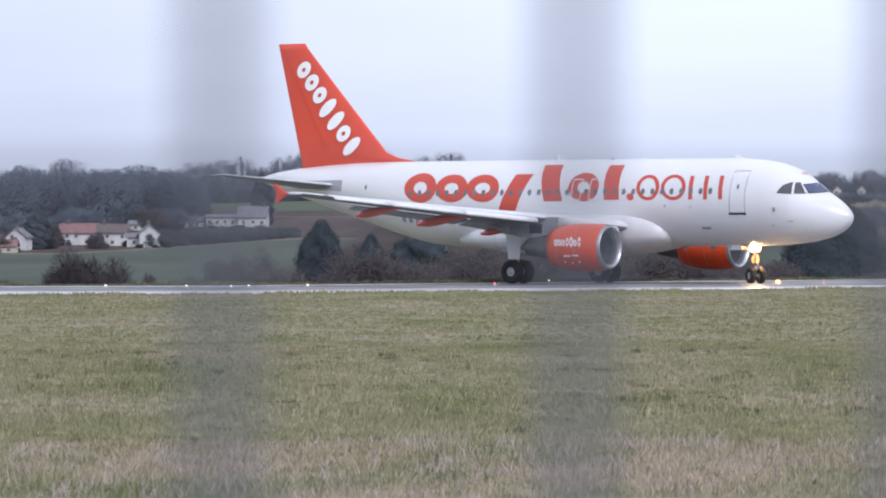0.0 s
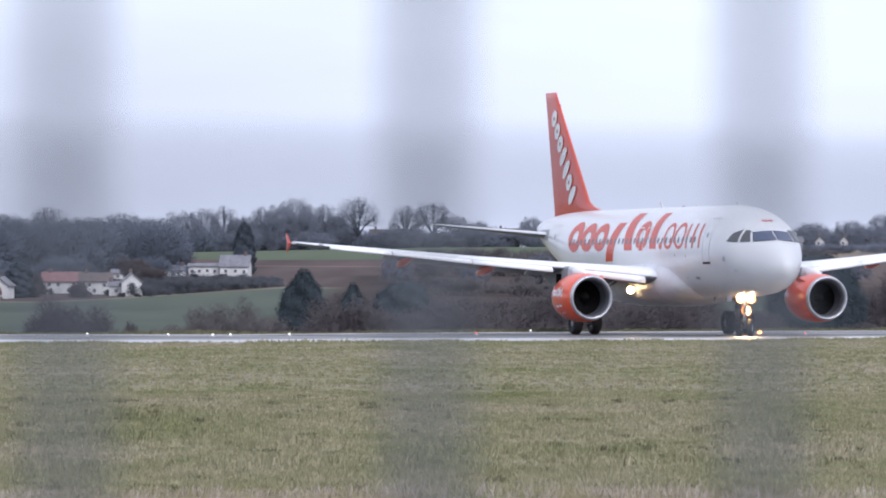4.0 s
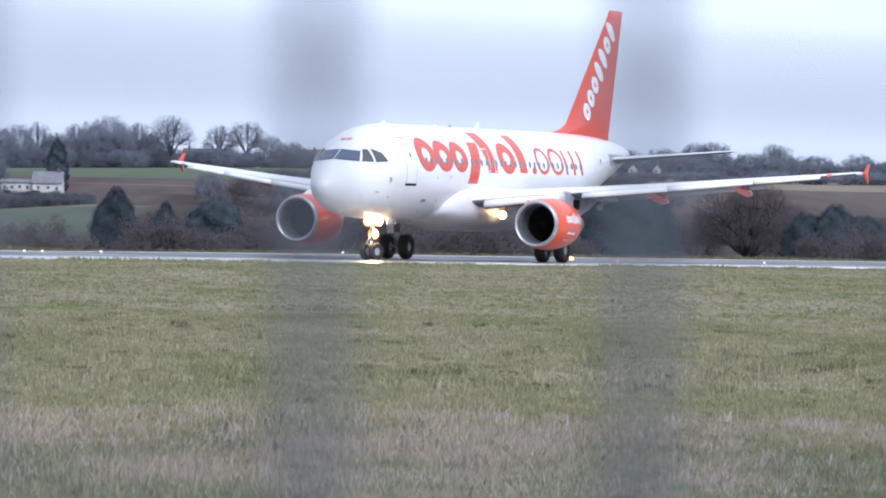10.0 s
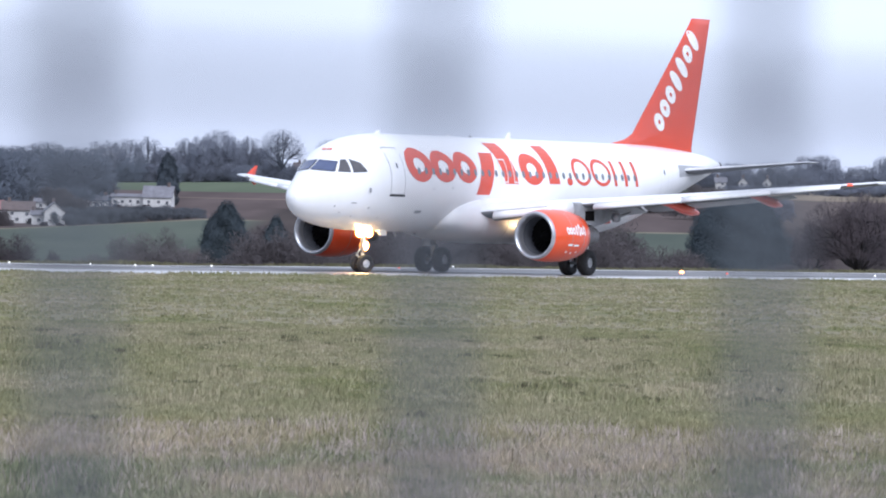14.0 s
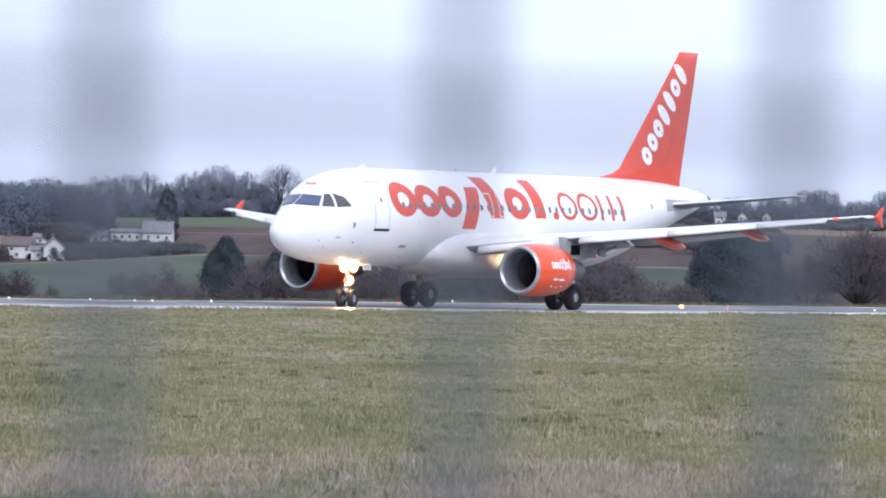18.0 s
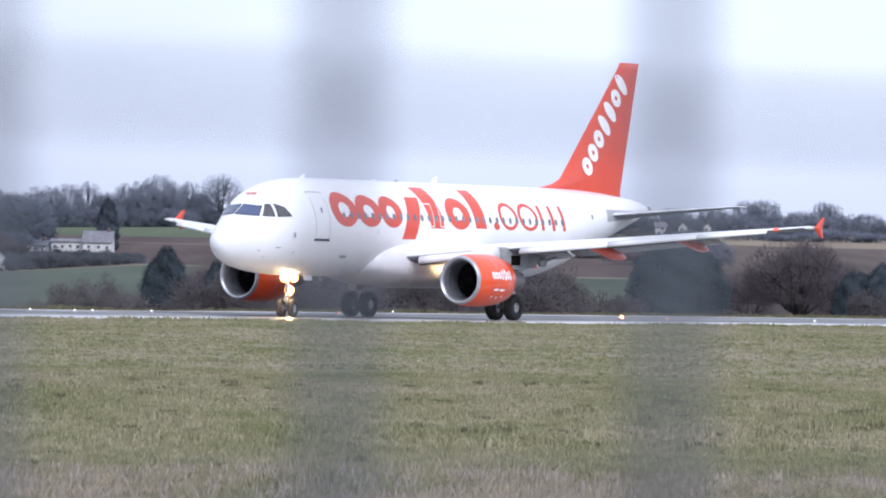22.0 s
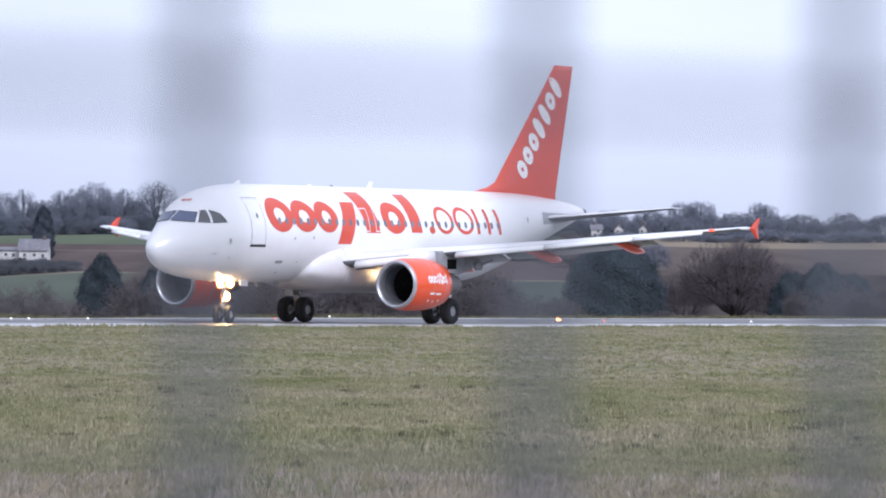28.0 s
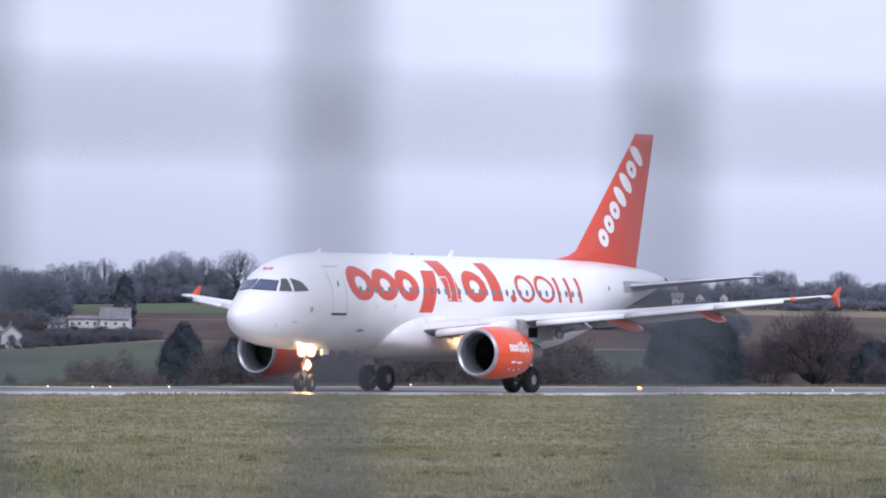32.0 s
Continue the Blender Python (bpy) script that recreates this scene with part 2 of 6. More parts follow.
M_FARGLASS = material("dark_house_window", (0.12, 0.125, 0.14), 0.15, var=0.2)
M_LINE = material("worn_white_line_paint", (0.86, 0.86, 0.85), 0.45, var=0.10, scale=0.7, bump=0.2)


def asphalt():
    m = material("wet_runway_asphalt", (0.075, 0.075, 0.08), 0.34, color2=(0.19, 0.185, 0.18), spec=0.3, scale=0.22, bump=0.25, bump_scale=9.0, stretch=(1, 0.35, 1))
    nt = m.node_tree
    b = nt.nodes["Principled BSDF"]
    no = nt.nodes.new("ShaderNodeTexNoise")
    no.inputs["Scale"].default_value = 0.13
    mr = nt.nodes.new("ShaderNodeMapRange")
    mr.inputs["From Min"].default_value, mr.inputs["From Max"].default_value = 0.35, 0.65
    mr.inputs["To Min"].default_value, mr.inputs["To Max"].default_value = 0.42, 0.66
    co = nt.nodes.new("ShaderNodeTexCoord")
    nt.links.new(co.outputs["Object"], no.inputs["Vector"])
    nt.links.new(no.outputs["Fac"], mr.inputs["Value"])
    nt.links.new(mr.outputs[0], b.inputs["Roughness"])
    return m


M_ASPHALT = asphalt()


def grass_color(nt, far=True):
    """Patchy winter grass: olive green, dull green and straw, by place."""
    geo = nt.nodes.new("ShaderNodeNewGeometry")
    mp = nt.nodes.new("ShaderNodeMapping")
    mp.inputs["Scale"].default_value = (1.0, 0.4, 1.0)
    nt.links.new(geo.outputs["Position"], mp.inputs[0])
    outs = []
    for scale, detail in ((0.10, 3.0), (0.42, 4.0), (3.6, 3.0)):
        n = nt.nodes.new("ShaderNodeTexNoise")
        n.inputs["Scale"].default_value = scale
        n.inputs["Detail"].default_value = detail
        n.inputs["Roughness"].default_value = 0.62
        nt.links.new(mp.outputs[0], n.inputs["Vector"])
        outs.append(n.outputs["Fac"])
    r1 = nt.nodes.new("ShaderNodeValToRGB")
    r1.color_ramp.elements[0].position, r1.color_ramp.elements[0].color = 0.40, (0.168, 0.170, 0.098, 1)
    r1.color_ramp.elements[1].position, r1.color_ramp.elements[1].color = 0.62, (0.258, 0.226, 0.192, 1)
    nt.links.new(outs[0], r1.inputs[0])
    r2 = nt.nodes.new("ShaderNodeValToRGB")
    r2.color_ramp.elements[0].position, r2.color_ramp.elements[0].color = 0.37, (0.160, 0.159, 0.095, 1)
    r2.color_ramp.elements[1].position, r2.color_ramp.elements[1].color = 0.60, (0.296, 0.254, 0.217, 1)
    nt.links.new(outs[1], r2.inputs[0])
    mx = nt.nodes.new("ShaderNodeMixRGB")
    mx.inputs["Fac"].default_value = 0.55
    nt.links.new(r1.outputs[0], mx.inputs[1])
    nt.links.new(r2.outputs[0], mx.inputs[2])
    m3 = nt.nodes.new("ShaderNodeMapRange")
    m3.inputs["From Min"].default_value, m3.inputs["From Max"].default_value = 0.3, 0.7
    m3.inputs["To Min"].default_value, m3.inputs["To Max"].default_value = 0.76, 1.30
    nt.links.new(outs[2], m3.inputs["Value"])
    vm = nt.nodes.new("ShaderNodeVectorMath")
    vm.operation = "SCALE"
    nt.links.new(mx.outputs[0], vm.inputs[0])
    nt.links.new(m3.outputs[0], vm.inputs["Scale"])
    # longer, drier grass by the fence, greener towards the runway
    sp = nt.nodes.new("ShaderNodeSeparateXYZ")
    nt.links.new(geo.outputs["Position"], sp.inputs[0])
    mr = nt.nodes.new("ShaderNodeMapRange")
    mr.inputs["From Min"].default_value, mr.inputs["From Max"].default_value = 30, 70
    wob = nt.nodes.new("ShaderNodeMath")
    wob.operation = "MULTIPLY_ADD"
    wob.inputs[1].default_value = 46.0
    off = nt.nodes.new("ShaderNodeMath")
    off.inputs[1].default_value = -23.0
    nt.links.new(sp.outputs["Y"], off.inputs[0])
    nt.links.new(outs[1], wob.inputs[0])
    nt.links.new(off.outputs[0], wob.inputs[2])
    nt.links.new(wob.outputs[0], mr.inputs["Value"])
    dry = nt.nodes.new("ShaderNodeValToRGB")
    de = dry.color_ramp.elements
    de[0].position, de[0].color = 0.22, (0.84, 0.93, 0.84, 1)
    de[1].position, de[1].color = 0.85, (0.90, 0.93, 0.82, 1)
    for pos, c in ((0.34, (1.0, 1.02, 0.94, 1)), (0.48, (1.13, 1.05, 1.02, 1)), (0.58, (1.06, 1.03, 0.98, 1)), (0.68, (0.93, 0.97, 0.85, 1))):
        q = de.new(pos)
        q.color = c
    nt.links.new(mr.outputs[0], dry.inputs["Fac"])
    vd = nt.nodes.new("ShaderNodeVectorMath")
    vd.operation = "MULTIPLY"
    nt.links.new(vm.outputs[0], vd.inputs[0])
    nt.links.new(dry.outputs[0], vd.inputs[1])
    return geo, vd.outputs[0]


def ground_material():
    m = bpy.data.materials.new("winter_grassland_and_fields")
    m.use_nodes = True
    nt = m.node_tree
    b = nt.nodes["Principled BSDF"]
    b.inputs["Roughness"].default_value = 1.0
    b.inputs["Specular IOR Level"].default_value = 0.0
    geo, near = grass_color(nt)
    sep = nt.nodes.new("ShaderNodeSeparateXYZ")
    nt.links.new(geo.outputs["Position"], sep.inputs[0])
    fn = nt.nodes.new("ShaderNodeTexNoise")
    fn.inputs["Scale"].default_value = 0.02
    fn.inputs["Detail"].default_value = 5.0
    nt.links.new(geo.outputs["Position"], fn.inputs["Vector"])

    def band(c1, c2, scale):
        n = nt.nodes.new("ShaderNodeTexNoise")
        n.inputs["Scale"].default_value = scale
        n.inputs["Detail"].default_value = 6.0
        mp = nt.nodes.new("ShaderNodeMapping")
        mp.inputs["Scale"].default_value = (1.0, 0.15, 1.0)
        nt.links.new(geo.outputs["Position"], mp.inputs[0])
        nt.links.new(mp.outputs[0], n.inputs["Vector"])
        r = nt.nodes.new("ShaderNodeValToRGB")
        r.color_ramp.elements[0].position, r.color_ramp.elements[0].color = 0.35, (*c1, 1)
        r.color_ramp.elements[1].position, r.color_ramp.elements[1].color = 0.65, (*c2, 1)
        nt.links.new(n.outputs["Fac"], r.inputs[0])
        return r.outputs[0]

    def above(y0, kx, soft, x_lo=-4000.0, x_hi=4000.0):
        cl = nt.nodes.new("ShaderNodeClamp")
        cl.inputs["Min"].default_value, cl.inputs["Max"].default_value = x_lo, x_hi
        nt.links.new(sep.outputs["X"], cl.inputs["Value"])
        a = nt.nodes.new("ShaderNodeMath")
        a.operation = "MULTIPLY_ADD"
        a.inputs[1].default_value, a.inputs[2].default_value = kx, y0
        nt.links.new(cl.outputs[0], a.inputs[0])
        s = nt.nodes.new("ShaderNodeMath")
        s.operation = "SUBTRACT"
        nt.links.new(sep.outputs["Y"], s.inputs[0])
        nt.links.new(a.outputs[0], s.inputs[1])
        r = nt.nodes.new("ShaderNodeMapRange")
        r.inputs["From Min"].default_value, r.inputs["From Max"].default_value = -soft, soft
        nt.links.new(s.outputs[0], r.inputs["Value"])
        return r.outputs[0]

    out = near
    # field, pale track along its sloping upper edge, plough, a pale strip in it, top pasture
    for y0, kx, soft, c1, c2, sc, x_lo, x_hi in (
        (620, 0.0, 30, (0.084, 0.100, 0.085), (0.110, 0.127, 0.104), 0.03, -4000, 4000),
        (1633, 2.3, 3, (0.17, 0.16, 0.12), (0.23, 0.21, 0.16), 0.05, -130, -76),
        (1641, 2.3, 3, (0.085, 0.07, 0.068), (0.12, 0.098, 0.094), 0.05, -130, -76),
        (1698, 0.2, 3, (0.15, 0.122, 0.105), (0.19, 0.15, 0.13), 0.05, -4000, 4000),
        (1708, 0.2, 3, (0.092, 0.076, 0.074), (0.125, 0.10, 0.096), 0.05, -4000, 4000),
        (1772, 0.0, 4, (0.10, 0.123, 0.088), (0.13, 0.153, 0.108), 0.02, -4000, 4000),
    ):
        mx = nt.nodes.new("ShaderNodeMixRGB")
        nt.links.new(above(y0, kx, soft, x_lo, x_hi), mx.inputs["Fac"])
        nt.links.new(out, mx.inputs[1])
        nt.links.new(band(c1, c2, sc), mx.inputs[2])
        out = mx.outputs[0]
    # scrub and plough on the slope towards the sun's side of the valley
    rx = nt.nodes.new("ShaderNodeMapRange")
    rx.inputs["From Min"].default_value, rx.inputs["From Max"].default_value = -66, -58
    nt.links.new(sep.outputs["X"], rx.inputs["Value"])
    ml = nt.nodes.new("ShaderNodeMath")
    ml.operation = "MULTIPLY"
    # a green paddock stays among the scrub
    pd = nt.nodes.new("ShaderNodeValToRGB")
    pd.color_ramp.interpolation = "EASE"
    pe = pd.color_ramp.elements
    pe[0].position, pe[0].color = 0.56, (1, 1, 1, 1)
    pe[1].position, pe[1].color = 0.585, (0, 0, 0, 1)
    for pos, val in ((0.63, 0), (0.66, 1)):
        q = pe.new(pos)
        q.color = (val, val, val, 1)
    pm = nt.nodes.new("ShaderNodeMapRange")
    pm.inputs["From Min"].default_value, pm.inputs["From Max"].default_value = -200, 200
    nt.links.new(sep.outputs["X"], pm.inputs["Value"])
    nt.links.new(pm.outputs[0], pd.inputs[0])
    p2 = nt.nodes.new("ShaderNodeMath")
    p2.operation = "MULTIPLY"
    nt.links.new(rx.outputs[0], p2.inputs[0])
    nt.links.new(pd.outputs[0], p2.inputs[1])
    nt.links.new(p2.outputs[0], ml.inputs[0])
    nt.links.new(above(900, 0.0, 20), ml.inputs[1])
    lt = nt.nodes.new("ShaderNodeMath")
    lt.operation = "SUBTRACT"
    lt.inputs[0].default_value = 1.0
    nt.links.new(above(1590, 0.0, 8), lt.inputs[1])
    ml2 = nt.nodes.new("ShaderNodeMath")
    ml2.operation = "MULTIPLY"
    nt.links.new(ml.outputs[0], ml2.inputs[0])
    nt.links.new(lt.outputs[0], ml2.inputs[1])
    mx = nt.nodes.new("ShaderNodeMixRGB")
    nt.links.new(ml2.outputs[0], mx.inputs["Fac"])
    nt.links.new(out, mx.inputs[1])
    nt.links.new(band((0.062, 0.054, 0.053), (0.09, 0.077, 0.072), 0.03), mx.inputs[2])
    out = mx.outputs[0]
    # stubble instead of pasture at the top of the slope beyond the evergreens
    r3 = nt.nodes.new("ShaderNodeMapRange")
    r3.inputs["From Min"].default_value, r3.inputs["From Max"].default_value = 66, 84
    nt.links.new(sep.outputs["X"], r3.inputs["Value"])
    for y0, c1, c2 in ((1500, (0.10, 0.086, 0.082), (0.14, 0.118, 0.108)), (1772, (0.20, 0.172, 0.138), (0.245, 0.21, 0.165))):
        m4 = nt.nodes.new("ShaderNodeMath")
        m4.operation = "MULTIPLY"
        nt.links.new(r3.outputs[0], m4.inputs[0])
        nt.links.new(above(y0, 0.0, 5), m4.inputs[1])
        mx = nt.nodes.new("ShaderNodeMixRGB")
        nt.links.new(m4.outputs[0], mx.inputs["Fac"])
        nt.links.new(out, mx.inputs[1])
        nt.links.new(band(c1, c2, 0.04), mx.inputs[2])
        out = mx.outputs[0]
    nt.links.new(out, b.inputs["Base Color"])
    bn = nt.nodes.new("ShaderNodeTexNoise")
    bn.inputs["Scale"].default_value = 4.0
    bn.inputs["Detail"].default_value = 6.0
    nt.links.new(geo.outputs["Position"], bn.inputs["Vector"])
    bp = nt.nodes.new("ShaderNodeBump")
    bp.inputs["Strength"].default_value = 0.7
    bp.inputs["Distance"].default_value = 0.1
    nt.links.new(bn.outputs["Fac"], bp.inputs["Height"])
    nt.links.new(bp.outputs[0], b.inputs["Normal"])
    return m


M_STRAW = material("dry_straw_blades", (0.36, 0.305, 0.265), 0.85, var=0.2, scale=0.8, island=0.22)
M_TUFT = material("dark_matted_grass", (0.112, 0.108, 0.06), 0.9, var=0.3, scale=0.8, island=0.3)


def blade_material():
    m = bpy.data.materials.new("grass_blades")
    m.use_nodes = True
    nt = m.node_tree
    b = nt.nodes["Principled BSDF"]
    b.inputs["Roughness"].default_value = 0.8
    b.inputs["Specular IOR Level"].default_value = 0.2
    geo, col = grass_color(nt)
    mr = nt.nodes.new("ShaderNodeValToRGB")
    el = mr.color_ramp.elements
    el[0].position, el[0].color = 0.0, (0.82, 0.86, 0.76, 1)
    el[1].position, el[1].color = 1.0, (1.40, 1.36, 1.32, 1)
    k = el.new(0.6)
    k.color = (1.1, 1.12, 1.0, 1)
    nt.links.new(geo.outputs["Random Per Island"], mr.inputs[0])
    vm = nt.nodes.new("ShaderNodeVectorMath")
    vm.operation = "MULTIPLY"
    nt.links.new(col, vm.inputs[0])
    nt.links.new(mr.outputs[0], vm.inputs[1])
    nt.links.new(vm.outputs[0], b.inputs["Base Color"])
    return m


M_GROUND = ground_material()
M_BLADE = blade_material()


# ---------------------------------------------------------------- mesh helpers
def mesh_of(name, verts, faces, mats, smooth=False):
    me = bpy.data.meshes.new(name)
    me.from_pydata([tuple(v) for v in verts], [], [tuple(f) for f in faces])
    for mt in mats if isinstance(mats, (list, tuple)) else [mats]:
        me.materials.append(mt)
    if smooth:
        me.polygons.foreach_set("use_smooth", [True] * len(me.polygons))
    me.update()
    return me


def part(name, me, parent, label="", at=None):
    """Links a mesh as one part under a thing or a part."""
    ob = new(name, me)
    ob.parent = parent
    if at is not None:
        ob.matrix_basis = at
    if label:
        tagged(ob, label)
    return ob


def thing(name, label, category, at=None, group="", kind=""):
    ob = new(name)
    ob.empty_display_size = 0.3
    if at is not None:
        ob.matrix_basis = at
    return tagged(ob, label, category, group, kind)


def loft(rings, close=True, cap=True):
    """Vertices and faces of a skin over rings of equal length."""
    n = len(rings[0])
    verts = [v for r in rings for v in r]
    faces = []
    for i in range(len(rings) - 1):
        for j in range(n if close else n - 1):
            k = (j + 1) % n
            faces.append((i * n + j, i * n + k, (i + 1) * n + k, (i + 1) * n + j))
    if cap:
        faces.append(tuple(range(n - 1, -1, -1)))
        faces.append(tuple(range((len(rings) - 1) * n, len(rings) * n)))
    return verts, faces


def box_vf(x0, x1, y0, y1, z0, z1):
    v = [(x0, y0, z0), (x1, y0, z0), (x1, y1, z0), (x0, y1, z0), (x0, y0, z1), (x1, y0, z1), (x1, y1, z1), (x0, y1, z1)]
    return v, [(0, 3, 2, 1), (4, 5, 6, 7), (0, 1, 5, 4), (1, 2, 6, 5), (2, 3, 7, 6), (3, 0, 4, 7)]


def joined(*vfs):
    verts, faces = [], []
    for v, f in vfs:
        o = len(verts)
        verts += list(v)
        faces += [tuple(i + o for i in q) for q in f]
    return verts, faces


def tube_vf(pts, radii, n=8):
    """A round tube through points."""
    rings = []
    for i, p in enumerate(pts):
        a, b = Vector(pts[max(i - 1, 0)]), Vector(pts[min(i + 1, len(pts) - 1)])
        q = (b - a).to_track_quat("Z", "Y")
        rings.append([Vector(p) + q @ Vector((math.cos(2 * math.pi * j / n) * radii[i], math.sin(2 * math.pi * j / n) * radii[i], 0)) for j in range(n)])
    return loft(rings)


def revolve_vf(profile, n=40, axis="x", cap=False):
    """A skin of revolution: profile of (along, radius)."""
    rings = []
    for a, r in profile:
        ring = []
        for j in range(n):
            c, s = math.cos(2 * math.pi * j / n) * r, math.sin(2 * math.pi * j / n) * r
            ring.append((a, c, s) if axis == "x" else (s, a, c))
        rings.append(ring)
    return loft(rings, cap=cap)


def curve_at(table, s):
    """Smooth interpolation in a table of rows (s, value...)."""
    t = np.asarray(table)
    x = t[:, 0]
    i = int(np.clip(np.searchsorted(x, s) - 1, 0, len(x) - 2))
    h = x[i + 1] - x[i]
    u = (s - x[i]) / h

    def slope(k):
        if k == 0:
            return (t[1, 1:] - t[0, 1:]) / (x[1] - x[0])
        if k == len(x) - 1:
            return (t[-1, 1:] - t[-2, 1:]) / (x[-1] - x[-2])
        d0, d1 = (t[k, 1:] - t[k - 1, 1:]) / (x[k] - x[k - 1]), (t[k + 1, 1:] - t[k, 1:]) / (x[k + 1] - x[k])
        return np.where(d0 * d1 <= 0, 0, 2 * d0 * d1 / (d0 + d1 + 1e-12 * np.sign(d0 + d1)))
    m0, m1 = slope(i), slope(i + 1)
    return ((1 + 2 * u) * (1 - u) ** 2) * t[i, 1:] + u * (1 - u) ** 2 * h * m0 + u * u * (3 - 2 * u) * t[i + 1, 1:] + u * u * (u - 1) * h * m1


# ---------------------------------------------------------------- ground
NEAR_EDGE = [(-260, 168), (-70, 200), (-19.4, 208), (-12.5, 210), (-6, 219), (2, 223), (16.6, 242), (24, 246), (60, 272), (140, 330)]
FAR_EDGE = [(-260, 214), (-70, 242), (-23, 248), (-15, 251), (-9, 262), (0, 272), (21, 292), (34, 304), (70, 330), (140, 380)]


def hill(x, y):
    """Height of the land: a level airfield, a shallow valley, a hillside with a ridge."""
    z = np.interp(y, [-2000, 450, 700, 1000, 1300, 1450, 1750, 1900, 2050, 2500, 4600], [-5.5, -5.5, -7.0, -4.5, -1.25, 2.3, 11.6, 15.9, 17.2, 15.0, -12.0])
    edge = np.array(FAR_EDGE)
    q = y - np.interp(x, edge[:, 0], edge[:, 1])
    w = np.clip((q - 14) / 150, 0, 1)
    w = w * w * (3 - 2 * w)
    w = np.maximum(w, np.clip((y - 420) / 60, 0, 1))
    z = z * np.sqrt(w) * 0.6 + z * w * 0.4
    far = np.clip((y - 450) / 900, 0, 1)
    return z + far * (1.3 * np.sin(x * 0.008 + 1.0) * np.sin(y * 0.004) + 0.5 * np.sin(x * 0.03 + y * 0.011))


def build_ground():
    xs = np.unique(np.concatenate([np.linspace(-4200, -400, 20), np.linspace(-400, -60, 35), np.linspace(-60, 60, 49), np.linspace(60, 400, 35), np.linspace(400, 4200, 20)]))
    ys = np.unique(np.concatenate([np.linspace(-1500, -20, 10), np.linspace(-20, 340, 91), np.linspace(340, 2200, 140), np.linspace(2200, 4600, 16)]))
    gx, gy = np.meshgrid(xs, ys)
    gz = hill(gx, gy)
    near = ((gy > 3) & (gy < 204) & (np.abs(gx) < 120)).astype(float)
    bumps = 0.03 * np.sin(gx * 0.9 + 1.7 * np.sin(gy * 0.21)) + 0.035 * np.sin(gy * 0.33 + 0.6 * gx)
    gz = gz + near * (bumps * 0.35 - 0.02) - 0.01
    verts = np.stack([gx, gy, gz], -1).reshape(-1, 3)
    nx, ny = len(xs), len(ys)
    faces = [(j * nx + i, j * nx + i + 1, (j + 1) * nx + i + 1, (j + 1) * nx + i) for j in range(ny - 1) for i in range(nx - 1)]
    ob = new("ground", mesh_of("ground", verts.tolist(), faces, M_GROUND, True))
    tagged(ob, "winter grassland falling to a valley with fields and a wooded hillside", "ground", kind="structure")


def strip_mesh(name, a, b, z, mat, n=6):
    verts, faces = [], []
    for (x0, y0), (x1, y1) in zip(a, b):
        for k in range(n + 1):
            u = k / n
            verts.append((x0 + (x1 - x0) * u, y0 + (y1 - y0) * u, z))
    for i in range(len(a) - 1):
        for k in range(n):
            p = i * (n + 1) + k
            faces.append((p, p + n + 1, p + n + 2, p + 1))
    top = len(verts)
    verts += [(x, y, z - 0.4) for x, y in a] + [(x, y, z - 0.4) for x, y in b]
    m = len(a)
    for i in range(m - 1):
        faces.append((i * (n + 1), top + i, top + i + 1, (i + 1) * (n + 1)))
        faces.append((i * (n + 1) + n, (i + 1) * (n + 1) + n, top + m + i + 1, top + m + i))
    return mesh_of(name, verts, faces, mat)


def shifted(line, other, near, far):
    """Two lines at two distances in from an edge, towards the other edge."""
    a, b = [], []
    for (x0, y0), (x1, y1) in zip(line, other):
        d = math.hypot(x1 - x0, y1 - y0)
        a.append((x0 + (x1 - x0) * near / d, y0 + (y1 - y0) * near / d))
        b.append((x0 + (x1 - x0) * far / d, y0 + (y1 - y0) * far / d))
    return a, b


def build_runway():
    rw = new("runway", strip_mesh("runway", NEAR_EDGE, FAR_EDGE, 0.02, M_ASPHALT))
    tagged(rw, "wet grey asphalt runway end with a worn surface", "runway", kind="structure")
    # added pale band that stands for the wet sheen along the near edge
    a, b = shifted(NEAR_EDGE, FAR_EDGE, -0.4, 13.0)
    sh = new("runway_sheen_band", strip_mesh("runway_sheen_band", a, b, 0.03, M_SHEEN))
    tagged(sh, "pale glossy band along the runway edge, coloured as its wet sheen", "pavement", kind="structure")
    a, b = shifted(NEAR_EDGE, FAR_EDGE, 2.0, 4.6)
    ln = new("runway_edge_line", strip_mesh("runway_edge_line", a[5:], b[5:], 0.038, M_LINE, 1))
    tagged(ln, "worn white painted line along the runway edge", "road marking", kind="structure")
    a, b = shifted(FAR_EDGE, NEAR_EDGE, 1.5, 2.4)
    ln = new("runway_far_line", strip_mesh("runway_far_line", a, b, 0.026, M_LINE, 1))
    tagged(ln, "worn white painted line along the far runway edge", "road marking", kind="structure")


def edge_lamp_meshes(mat):
    k = 1.35 if mat == M_AMBER else 0.62
    body = revolve_vf([(0.0, 0.12), (0.02, 0.12), (0.03, 0.06), (0.06, 0.05), (0.07, 0.06), (0.08, 0.065)], 12, "y", True)
    dome = revolve_vf([(0.08, 0.06 * k), (0.08 + 0.03 * k, 0.075 * k), (0.08 + 0.06 * k, 0.055 * k), (0.08 + 0.075 * k, 0.02 * k), (0.08 + 0.077 * k, 0.002)], 12, "y", True)
    turn = lambda vf: ([(x, -z, y) for x, y, z in vf[0]], vf[1])
    return mesh_of("lamp_base", *turn(body), M_STEEL, True), mesh_of("lamp_dome", *turn(dome), mat, True)


